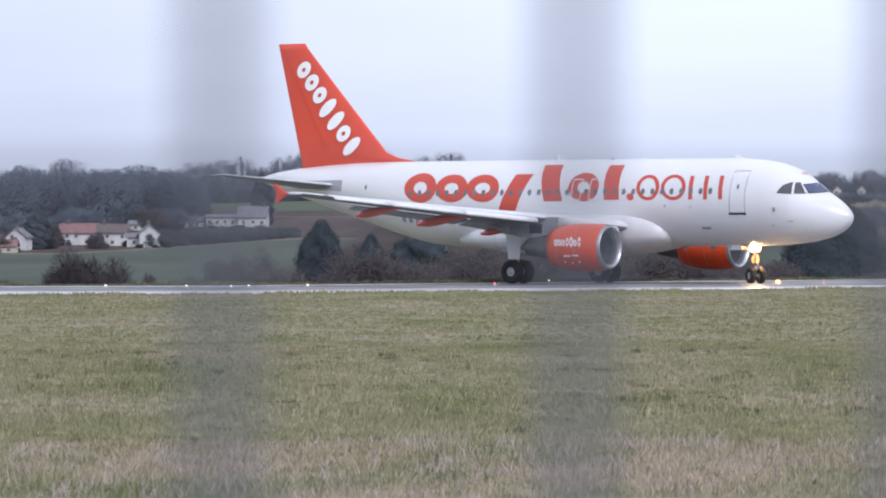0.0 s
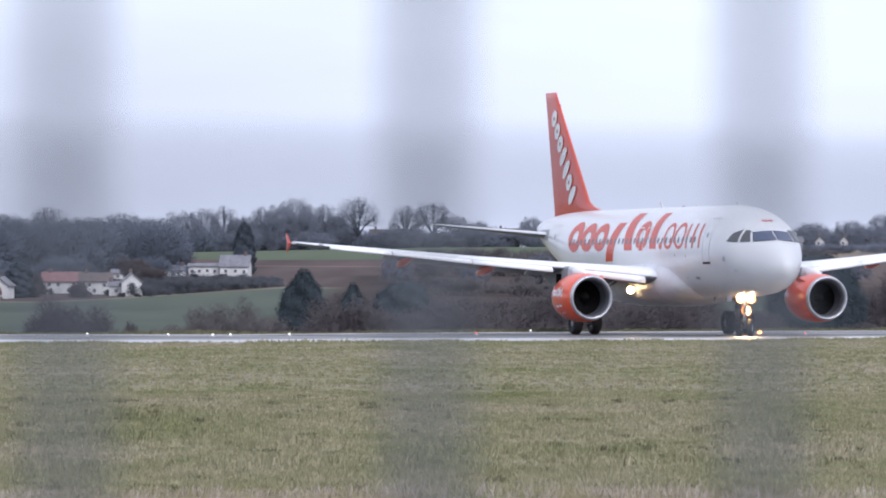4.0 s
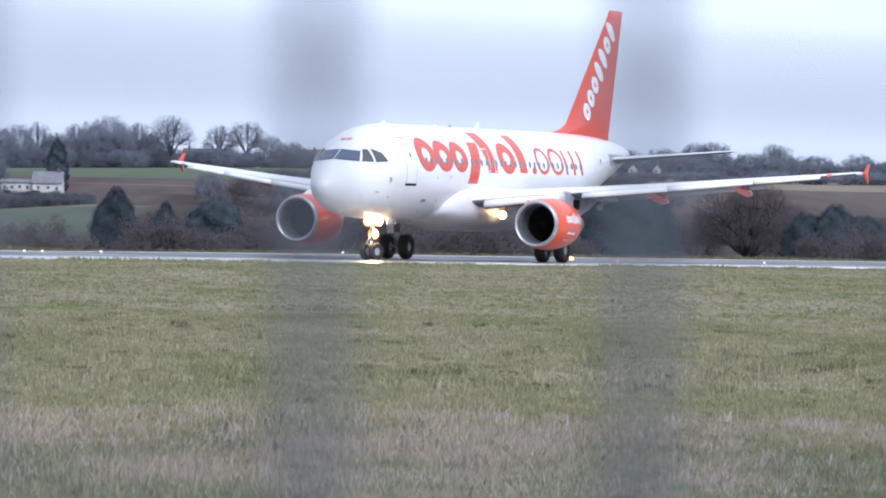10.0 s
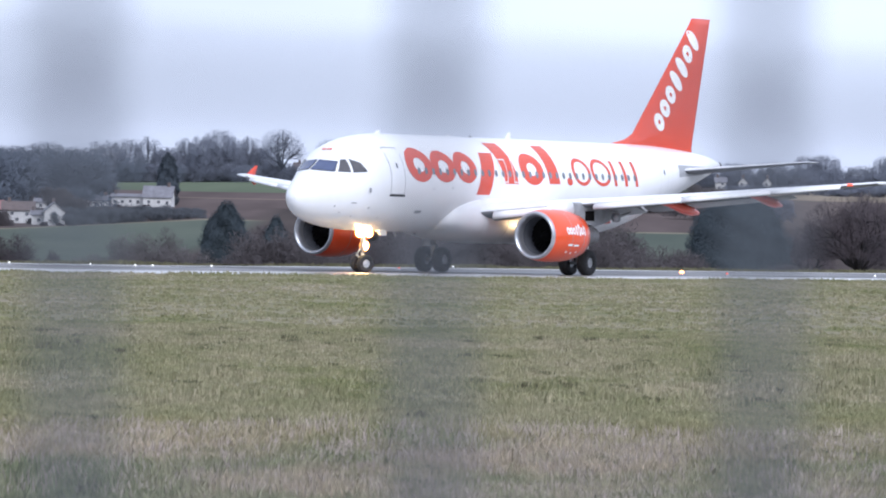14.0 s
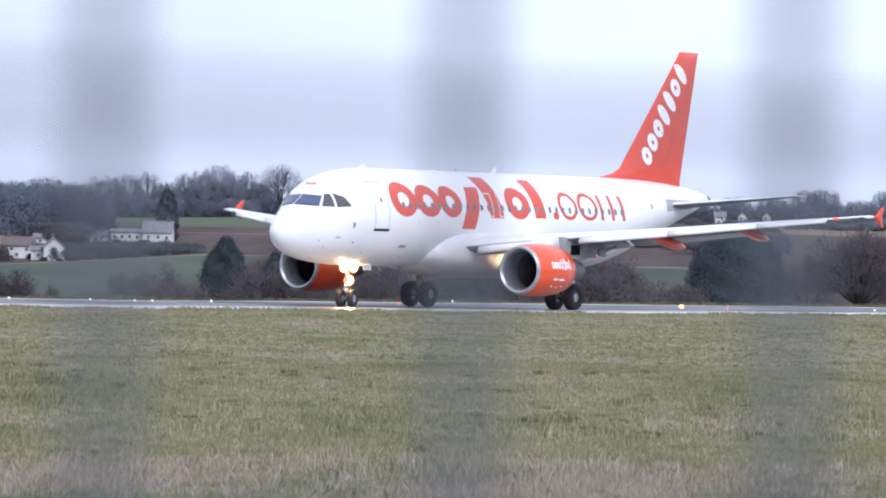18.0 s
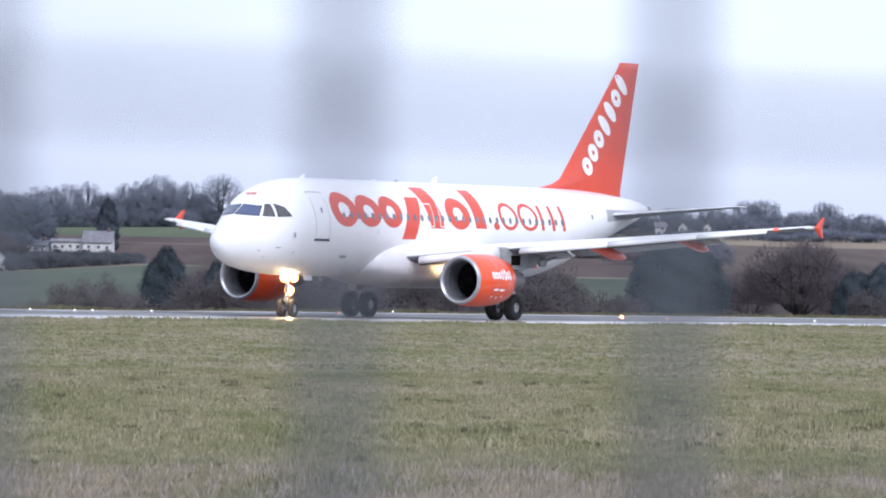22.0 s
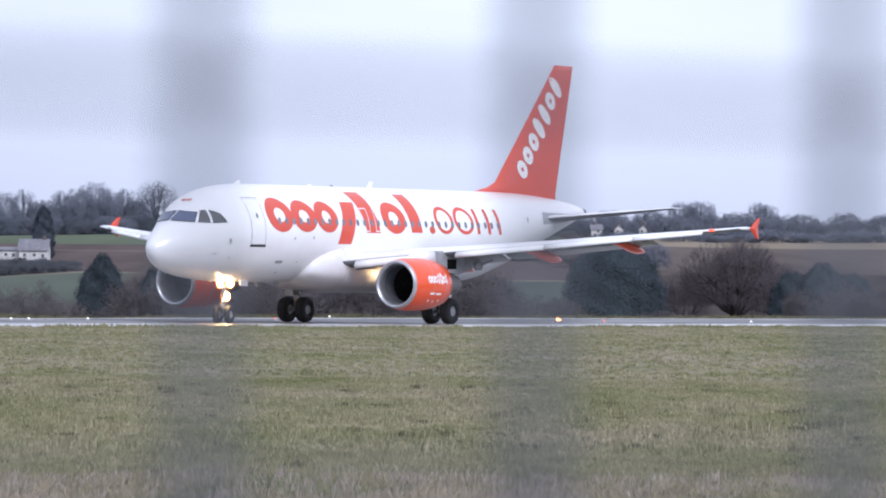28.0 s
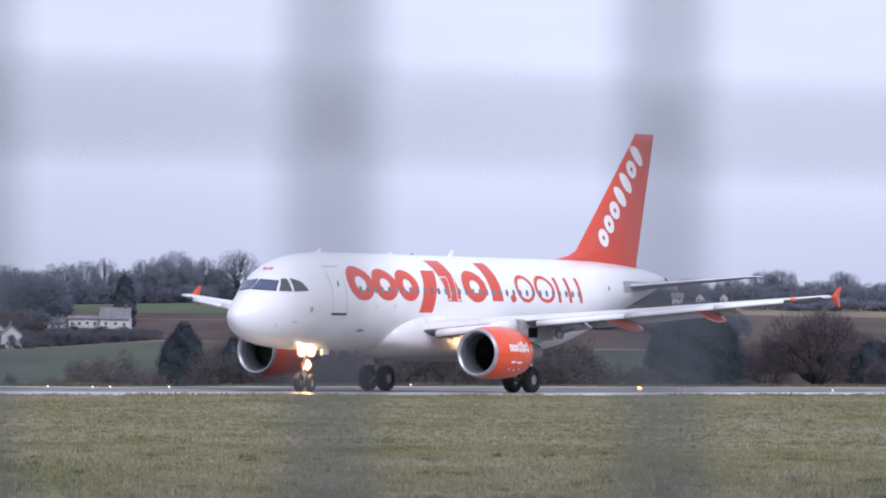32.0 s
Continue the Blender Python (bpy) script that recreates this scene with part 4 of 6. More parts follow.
        part("tailplane", shade_undersides(mesh_of("tailplane", *loft(rings), [M_TAIL, M_UNDERSHADE], True)), plane, "dull grey tailplane")
        part("tailplane_seal", mesh_of("tailplane_seal", *quad_patch(((28.0, 4.45), (31.2, 4.62), (31.2, 4.98), (28.0, 5.0)), lambda s, z: on_body(s, z, side, 0.008), 8, 3), M_FLAP, True), plane, "grey seal plate at the tailplane root")
    # wings
    for side in (1, -1):
        wing = part("wing", shade_undersides(mesh_of("wing", *wing_skin(side, 0, 1, 1.2, 16.85, n=24), [M_GREYWING, M_UNDERSHADE], True)), plane, "pale grey swept wing, its underside darkened to stand for shade")
        for y0, y1 in ((2.6, 5.25), (6.35, 9.6), (9.65, 12.9), (12.95, 15.5)):
            part("slat", shade_undersides(mesh_of("slat", *slat_vf(side, y0, y1), [M_SLAT, M_UNDERSHADE], True), -0.55), wing, "white leading edge slat")
        for y0, y1 in ((2.3, 6.2), (6.5, 12.6)):
            part("flap", mesh_of("flap", *wing_skin(side, 0.8, 1.0, y0, y1, drop=0.14, tilt=0.28, shift=0.32, n=6), M_FLAP, True), wing, "lowered trailing edge flap")
        # wingtip fence
        ys = side * 16.9
        le, te, z, tc = wing_row(16.85)
        rings = []
        for dz, a, b, th in ((-0.42, te - 0.1, te + 0.08, 0.02), (-0.2, te - 0.42, te + 0.04, 0.04), (0.0, te - 0.7, te, 0.06), (0.23, te - 0.36, te + 0.1, 0.04), (0.45, te - 0.02, te + 0.22, 0.02)):
            rings.append([(AFT - (a + (b - a) * u), ys + w * th, z + dz) for u, w in ((0, 0), (0.3, 1), (0.7, 0.8), (1, 0), (0.7, -0.8), (0.3, -1))])
        part("wingtip_fence", mesh_of("wingtip_fence", *loft(rings), M_FIN, False), wing, "orange arrow-shaped wingtip fence")
        part("navigation_light", mesh_of("navigation_light", *tube_vf([(AFT - wing_row(15.8)[0] + 0.03, side * 15.75, wing_row(15.8)[2] + 0.02), (AFT - wing_row(15.95)[0] + 0.02, side * 15.95, wing_row(15.95)[2] + 0.02)], [0.05, 0.045], 8), M_NAVRED if side > 0 else M_FLAP, True), wing)
        for y, ln, r in ((4.25, 2.3, 0.17), (8.15, 3.3, 0.23), (11.75, 2.9, 0.20)):
            le, te, z, tc = wing_row(y)
            pts, rad = [], []
            for u in np.linspace(0, 1, 12):
                pts.append((AFT - (te - ln * 0.76 + ln * u), side * y, z - (0.24 if y < 5 else 0.10) - 0.16 * u - 0.11 * ln * max(0.0, u - 0.3)))
                rad.append(max(0.012, r * min(1.0, 0.15 + 1.5 * u) * (1.0 if u < 0.8 else 1.0 - (u - 0.8) * 3.4)))
            part("flap_track_fairing", mesh_of("flap_track_fairing", *tube_vf(pts, rad, 14), M_FIN, True), wing, "orange canoe-shaped flap track fairing")
        engine(plane, side)
        # landing light at the wing root
        lamp = revolve_vf([(0.0, 0.01), (0.04, 0.12), (0.0, 0.17), (-0.12, 0.17), (-0.2, 0.05)], 16)
        part("landing_light", mesh_of("landing_light", [(x + AFT - 13.4, y + side * 2.5, q + 2.06) for x, y, q in lamp[0]], lamp[1], M_LAMP2, True), plane, "glowing warm landing light under the wing root")
        part("light_bracket", mesh_of("light_bracket", *tube_vf([(AFT - 13.5, side * 2.5, 2.06), (AFT - 14.0, side * 2.5, 2.5)], [0.05, 0.07], 8), M_STEEL), plane)
    # doors, windows and livery on both flanks
    for side in (1, -1):
        f = lambda s, z: on_body(s, z, side)
        f2 = lambda s, z: on_body(s, z, side, 0.006)
        f3 = lambda s, z: on_body(s, z, side, 0.018)
        f4 = lambda s, z: on_body(s, z, side, 0.026)
        for s0, s1, z0, z1, nm, label in ((4.5 if side > 0 else 4.66, 5.5, 3.3, 5.28, "passenger_door", "white passenger door with a grey outline"), (26.0, 26.8, 3.42, 5.22, "passenger_door", "white aft passenger door with a grey outline"), (12.75, 13.3, 3.95, 4.95, "overwing_exit", "small overwing exit"), (13.75, 14.3, 3.95, 4.95, "overwing_exit", "small overwing exit")):
            d = part(nm, mesh_of(nm, *quad_patch(((s0, z0), (s1, z0), (s1, z1), (s0, z1)), f2, 4, 10), M_WHITE, True), plane, label)
            part("door_outline", mesh_of("door_outline", *frame_patch(s0, s1, z0, z1, 0.035 if s0 < 6 or s0 > 20 else 0.045, f if s0 < 6 or s0 > 20 else f4), M_SEAM if s0 < 6 else (M_BELLY if s0 > 20 else M_WHITE)), d)
            if nm == "passenger_door":
                part("sill", mesh_of("sill", *quad_patch(((s0 - 0.05, z0 - 0.07), (s1 + 0.05, z0 - 0.07), (s1 + 0.05, z0 + 0.01), (s0 - 0.05, z0 + 0.01)), f3, 3, 1), M_DARK), d)
                part("door_window", mesh_of("door_window", *ring_patch((s0 + s1) / 2, z0 + 1.22, 0.07, 0.12, 0.068, 0.118, f3, 0, 12), M_PANE), d)
        for k in range(33):
            s = 6.55 + 0.5334 * k
            if s > 25.2:
                continue
            part("cabin_window", mesh_of("cabin_window", *ring_patch(s, 4.33, 0.11, 0.15, 0.108, 0.148, f3, 0, 14), M_PANE), plane)
        # big plain orange shapes in place of the name: rings and bars
        fat = lambda s0, s1, z0, z1, t: ring_patch((s0 + s1) / 2, (z0 + z1) / 2, abs(s1 - s0) / 2, (z1 - z0) / 2, t, t * 0.75, f, -0.12 * side, 40)
        bar = lambda sa, za, sb, zb, w: quad_patch(((sa - w / 2, za), (sa + w / 2, za), (sb + w / 2, zb), (sb - w / 2, zb)), f, 2, 10)
        P = lambda s: s if side > 0 else 29.75 - s - float(np.interp(s, (9, 10.2, 12, 13.5, 15.3, 17, 18.2, 19.3, 21, 24), (0, 0.25, 0.4, 0.85, 0.8, 0.75, 0.55, 0.45, 0.2, 0)))
        glyphs = [fat(P(5.72), P(7.6), 3.86, 5.3, 0.56), fat(P(7.56), P(9.36), 3.88, 5.22, 0.54), fat(P(9.3), P(10.95), 3.88, 5.2, 0.52), bar(P(12.1), 5.2, P(11.4), 3.4, 1.0), bar(P(13.6), 3.9, P(13.15), 5.64, 1.05),
                  fat(P(14.4), P(16.2), 3.88, 5.24, 0.54), bar(P(17.0), 3.95, P(16.75), 5.6, 0.85)]
        thin = [fat(P(18.0), P(18.45), 3.92, 4.25, 0.22), fat(P(18.55), P(20.0), 3.92, 5.12, 0.2), fat(P(20.1), P(21.65), 3.92, 5.12, 0.2)] + [bar(P(22.0 + k * 0.88), 3.95, P(21.9 + k * 0.88), 5.05, 0.22) for k in range(3)]
        for g in glyphs:
            part("livery_shape", mesh_of("livery_shape", *g, M_LIVERY), plane, "large plain orange shape on the fuselage side")
        for g in thin:
            part("livery_shape", mesh_of("livery_shape", *g, M_LIVERY), plane, "thin plain orange shape on the fuselage side")
        part("registration", mesh_of("registration", *joined(*[quad_patch(((s, 2.95 + (s - 24) * 0.1), (s + 0.22, 2.95 + (s - 24) * 0.1), (s + 0.22, 3.25 + (s - 24) * 0.1), (s, 3.25 + (s - 24) * 0.1)), f, 1, 2) for s in (22.4, 22.8, 23.2, 23.6, 24.0)]), M_SEAM), plane, "row of small dark bars")
        for s, z, w, h in ((3.1, 3.35, 0.12, 0.2), (6.7, 2.55, 0.5, 0.12), (3.3, 2.7, 0.1, 0.06), (2.3, 2.9, 0.25, 0.04), (7.6, 3.55, 0.08, 0.1), (9.0, 3.6, 0.08, 0.1)):
            part("access_panel", mesh_of("access_panel", *quad_patch(((s, z), (s + w, z), (s + w, z + h), (s, z + h)), f, 1, 2), M_SEAM), plane)
        # panel joints
        for s, z0, z1 in ((6.05, 2.1, 3.7), (9.9, 2.3, 3.6), (22.3, 2.3, 5.3), (3.95, 2.2, 5.0), (27.2, 3.4, 5.5)):
            part("panel_joint", mesh_of("panel_joint", *quad_patch(((s, z0), (s + 0.02, z0), (s + 0.02, z1), (s, z1)), f2, 1, 10), M_BELLY, True), plane)
        for s, z, w, h in ((1.55, 2.75, 0.07, 0.05), (1.9, 2.5, 0.05, 0.04), (2.6, 2.35, 0.06, 0.04), (4.3, 2.3, 0.08, 0.05), (8.2, 2.6, 0.09, 0.05), (7.2, 2.15, 0.2, 0.03)):
            part("stain", mesh_of("stain", *quad_patch(((s, z), (s + w, z), (s + w, z + h), (s, z + h)), f, 1, 1), M_SEAM), plane)
        part("static_port", mesh_of("static_port", *frame_patch(3.02, 3.26, 3.3, 3.58, 0.03, f), M_BELLY), plane)
        # cockpit panes
        panes = [(((side * 0.06, 4.29), (side * 0.93, 4.22), (side * 0.81, 4.61), (side * 0.06, 4.67)), on_nose), (((NOSE_S(1.02, 4.22), 4.22), (2.33, 4.21), (2.42, 4.68), (NOSE_S(0.88, 4.67), 4.67)), f4), (((2.44, 4.20), (3.06, 4.24), (2.88, 4.56), (2.54, 4.70)), f4)]
        for (corners, mapper), mat in zip(panes, (M_GLASS_FRONT, M_GLASS_SIDE, M_GLASS_SIDE)):
            mid = np.mean(np.array(corners), axis=0)
            seal = [tuple(mid + (np.array(c) - mid) * np.array((1.07, 1.13))) for c in corners]
            pane = part("cockpit_window", mesh_of("cockpit_window", *quad_patch(corners, mapper, 5, 5), mat, True), plane, "dark cockpit window pane")
            lower = (lambda a, b: on_nose(a, b, 0.018)) if mapper is on_nose else f3
            part("window_seal", mesh_of("window_seal", *quad_patch(seal, lower, 5, 5), M_GLASS, True), pane, "black window seal")
    # small bars over the cockpit
    part("nose_marking", mesh_of("nose_marking", *joined(*[quad_patch(((y, 5.10), (y + 0.08, 5.10), (y + 0.08, 5.18), (y, 5.18)), on_nose, 1, 1) for y in (-0.24, -0.12, 0.04, 0.16)]), M_LIVERY), plane, "small plain orange bars")
    for s, h in ((5.9, 0.16), (15.9, 0.3), (11.2, 0.08)):
        z = 5.88
        v = [(AFT - s, -0.02, z), (AFT - s - 0.4, -0.02, z), (AFT - s - 0.5, -0.01, z + h), (AFT - s - 0.28, -0.01, z + h)]
        v += [(x, -y, q) for x, y, q in v]
        part("antenna", mesh_of("antenna", v, [(0, 1, 2, 3), (7, 6, 5, 4), (0, 4, 5, 1), (1, 5, 6, 2), (2, 6, 7, 3), (3, 7, 4, 0)], M_WHITE), plane, "white blade antenna")
    part("beacon", mesh_of("beacon", *tube_vf([(AFT - 13.2, 0, 5.88), (AFT - 13.2, 0, 5.94), (AFT - 13.2, 0, 5.98)], [0.08, 0.07, 0.03], 12), M_SEAM, True), plane, "unlit beacon dome")
    for s, h in ((7.4, 0.22), (8.9, 0.16), (22.6, 0.25)):
        z = girth(s)[0] - girth(s)[1]
        v = [(AFT - s, -0.015, z + 0.02), (AFT - s - 0.28, -0.015, z + 0.02), (AFT - s - 0.34, -0.008, z - h), (AFT - s - 0.2, -0.008, z - h)]
        v += [(x, -y, q) for x, y, q in v]
        part("drain_mast", mesh_of("drain_mast", v, [(0, 3, 2, 1), (4, 5, 6, 7), (0, 1, 5, 4), (1, 2, 6, 5), (2, 3, 7, 6), (3, 0, 4, 7)], M_SEAM), plane, "small grey mast under the belly")
    # main landing gear
    t, hb = wheel_meshes(0.56, 0.42, 0.215)
    tyre, rim = mesh_of("tyre", *t, M_RUBBER, True), mesh_of("rim", *hb, M_RIM, True)
    movers = []
    for side in (1, -1):
        yc = side * 3.795
        leg = part("main_gear_leg", mesh_of("main_gear_leg", *joined(tube_vf([(0, yc, 0.56), (0, yc, 1.35)], [0.09, 0.09], 12), tube_vf([(0, yc, 1.2), (0.05, yc, 2.8)], [0.15, 0.16], 12), tube_vf([(0, yc - 0.5, 0.56), (0, yc + 0.5, 0.56)], [0.075, 0.075], 10)), M_STEEL, True), plane, "grey steel main gear leg")
        part("side_stay", mesh_of("side_stay", *tube_vf([(0, yc, 1.5), (0, side * 2.2, 2.5)], [0.06, 0.06], 8), M_STEEL, True), leg)
        part("torque_link", mesh_of("torque_link", *joined(tube_vf([(-0.05, yc, 0.75), (-0.38, yc, 1.05)], [0.05, 0.04], 6), tube_vf([(-0.38, yc, 1.05), (-0.08, yc, 1.4)], [0.04, 0.05], 6)), M_STEEL), leg)
        v, fc = box_vf(-0.45, 0.45, -0.02, 0.02, 1.15, 2.55)
        part("gear_door", mesh_of("gear_door", [(x * (0.7 + 0.25 * (z - 1.15)), y + side * 4.12, z) for x, y, z in v], fc, M_WHITE), leg, "white leg door")
        for y in (3.33, 4.26):
            w = new("main_wheel")
            w.empty_display_size = 0.2
            w.parent = plane
            w.matrix_basis = pose(0, side * y, 0.56)
            part("tyre", tyre, w, "black rubber tyre")
            part("rim", rim, w, "pale metal wheel rim")
            movers.append((w, 0.0, side * y, 0.56))
    # nose gear, steered
    xn = AFT - 5.25
    nose = part("nose_gear", mesh_of("nose_gear", *joined(tube_vf([(0, 0, 0.38), (0, 0, 0.95)], [0.06, 0.06], 12), tube_vf([(0, 0, 0.85), (-0.1, 0, 2.0)], [0.10, 0.11], 12), tube_vf([(0, -0.3, 0.38), (0, 0.3, 0.38)], [0.05, 0.05], 10), tube_vf([(0.05, 0, 0.55), (0.3, 0, 0.78)], [0.035, 0.03], 6), tube_vf([(0.3, 0, 0.78), (0.06, 0, 1.05)], [0.03, 0.035], 6)), M_STEEL, True), plane, "grey steel nose gear leg", pose(xn, 0, 0))
    t, hb = wheel_meshes(0.385, 0.23, 0.165)
    me = mesh_of("nose_wheel", *joined(t, hb), [M_RUBBER, M_RIM], True)
    for k, pl in enumerate(me.polygons):
        pl.material_index = 0 if k < len(t[1]) else 1
    wheels = [part("nose_wheel", me, nose, "small nose wheel with a black tyre", pose(0, y, 0.385)) for y in (-0.26, 0.26)]
    for y in (-0.42, 0.42):
        v, fc = box_vf(-1.0, -0.45, -0.015, 0.015, 1.58, 1.9)
        part("nose_gear_door", mesh_of("nose_gear_door", [(x + xn - 0.1, q + y + (0.12 if y > 0 else -0.12) * (1.88 - z), z) for x, q, z in v], fc, M_WHITE), plane, "white nose gear door")
    for y, z, r, nm in ((-0.2, 1.68, 0.18, "takeoff_light"), (0.3, 1.68, 0.18, "takeoff_light"), (0.08, 1.14, 0.2, "taxi_light")):
        lamp = revolve_vf([(0.07, 0.005), (0.055, r * 0.5), (0.03, r * 0.72), (-0.04, r * 0.72)], 16)
        # bowl wider than the lamp, made to glow as the lamp's halo
        bowl = revolve_vf([(0.0, r * 0.72), (0.06, r * 1.2), (0.05, r * 1.26), (-0.1, r * 0.9), (-0.16, r * 0.3)], 20)
        put = lambda vf: ([(a + xn - 0.06, b + y, c + z) for a, b, c in vf[0]], vf[1])
        lp = part(nm, mesh_of(nm, *put(lamp), M_LAMP, True), plane, "glowing warm lamp on the nose gear leg")
        part("halo_bowl", mesh_of("halo_bowl", *put(bowl), M_HALO, True), lp, "amber bowl round the lamp, glowing as its halo")
    return plane, nose, wheels, movers


AIRLINER, NOSE_GEAR, NOSE_WHEELS, MAIN_WHEELS = build_airliner()


# ---------------------------------------------------------------- trees, hedges and woods
def spot(a, d):
    """The place at a bearing of a milliradians, d metres out, on the ground."""
    x = d * a / 1000
    return x, d, float(hill(np.array(x), np.array(float(d))))


def unit(v):
    return v / (np.linalg.norm(v, axis=1)[:, None] + 1e-9)


def blades(rng, p, out, length, width, along=0.7, taper=0.4):
    """Slender twigs at places p, their broad sides turned out of the crown: vertices and faces."""
    n = len(p)
    d = unit(out * along + rng.normal(0, 0.75, (n, 3)))
    q = unit(np.cross(d, out + rng.normal(0, 0.3, (n, 3))))
    ln, w = (length * rng.uniform(0.5, 1.4, n))[:, None], (width * rng.uniform(0.5, 1.4, n))[:, None]
    v = np.stack([p - d * ln / 2 - q * w, p - d * ln / 2 + q * w, p + d * ln / 2 + q * w * taper, p + d * ln / 2 - q * w * taper], 1)
    return v.reshape(-1, 3), np.arange(n * 4).reshape(-1, 4)


def sprays(rng, p, out, size):
    """Small bent leaf sprays at places p that lie along the crown's surface."""
    n = len(p)
    o = unit(out + rng.normal(0, 0.32, (n, 3)))
    a = unit(np.cross(o, rng.normal(0, 1, (n, 3))))
    b = np.cross(o, a)
    s = (size * rng.uniform(0.5, 1.4, n))[:, None]
    v = np.stack([p - a * s, p - b * s * 0.6 + o * s * 0.15, p + a * s, p + b * s * 0.6 - o * s * 0.1], 1)
    return v.reshape(-1, 3), np.arange(n * 4).reshape(-1, 4)


def clump(rng, n, w, d, h, lobes=11):
    """n places in a rounded clump of lobes, and the way out of it at each."""
    c = np.stack([rng.uniform(-0.35, 0.35, lobes) * w, rng.uniform(-0.35, 0.35, lobes) * d, h * rng.uniform(0.12, 0.66, lobes)], 1)
    k = rng.uniform(0.5, 1.0, lobes)
    i = rng.integers(0, lobes, n)
    v = unit(rng.normal(0, 1, (n, 3))) * (rng.random(n) ** 0.4)[:, None]
    p = c[i] + v * np.array((0.3 * w, 0.3 * d, 0.36 * h)) * k[i][:, None]
    p[:, 2] = np.maximum(p[:, 2], 0.02 * h)
    return p, unit(v + 0.7 * unit(p - np.array((0, d * 0.2, 0.1 * h))))


def crown(rng, n, h, r, zc, low=-0.35, inner=0.55):
    """n places in a broad lobed crown, fullest towards its outside, and the way out at each."""
    ph = rng.uniform(0, 6.28, 6)
    m = n * 2
    a, e = rng.uniform(0, 6.283, m), np.arcsin(rng.uniform(low, 1.0, m))
    lump = 1 + 0.11 * np.sin(3 * a + ph[0] + 2 * e) + 0.08 * np.sin(5 * a + ph[1] - 4 * e) + 0.06 * np.sin(9 * e + ph[2] + 2 * a)
    keep = np.sin(4 * a + ph[3] + 3 * e) * np.sin(6 * e + ph[4] - 2 * a) < 0.55
    s = lump * (inner + (1 - inner) * rng.random(m) ** 0.6)
    p = np.stack([r * np.cos(e) ** 0.75 * np.cos(a) * s, r * np.cos(e) ** 0.75 * np.sin(a) * s, zc + (h - zc) * np.sin(e) * np.minimum(s, 1.06)], 1)[keep][:n]
    return p, unit(p - np.array((0, 0, zc * 0.7)))


def plant_mesh(name, verts, faces, mat, normals):
    """A mesh of loose twigs or leaves (triangles or quads) whose shading follows the crown's round form."""
    v, f = np.asarray(verts, float), np.asarray(faces)
    n = np.cross(v[f[:, 1]] - v[f[:, 0]], v[f[:, 2]] - v[f[:, 0]])
    turn = n @ np.array((0.0, -1.0, 0.5)) < 0
    f[turn] = f[turn][:, ::-1]
    me = bpy.data.meshes.new(name)
    k = f.shape[1]
    me.vertices.add(len(v))
    me.vertices.foreach_set("co", v.reshape(-1))
    me.loops.add(f.size)
    me.loops.foreach_set("vertex_index", f.reshape(-1).astype(np.int32))
    me.polygons.add(len(f))
    me.polygons.foreach_set("loop_start", (np.arange(len(f)) * k).astype(np.int32))
    me.polygons.foreach_set("use_smooth", np.ones(len(f), bool))
    me.materials.append(mat)
    me.update(calc_edges=True)
    me.normals_split_custom_set_from_vertices(normals)
    return me


def round_normals(verts, core, lift=0.45):
    """Normals that point out from a core, a little upwards."""
    v = np.asarray(verts, float) - np.array(core)
    v /= np.linalg.norm(v, axis=1)[:, None] + 1e-6
    v[:, 2] += lift
    v[:, 1] -= 0.25
    return v / (np.linalg.norm(v, axis=1)[:, None] + 1e-6)


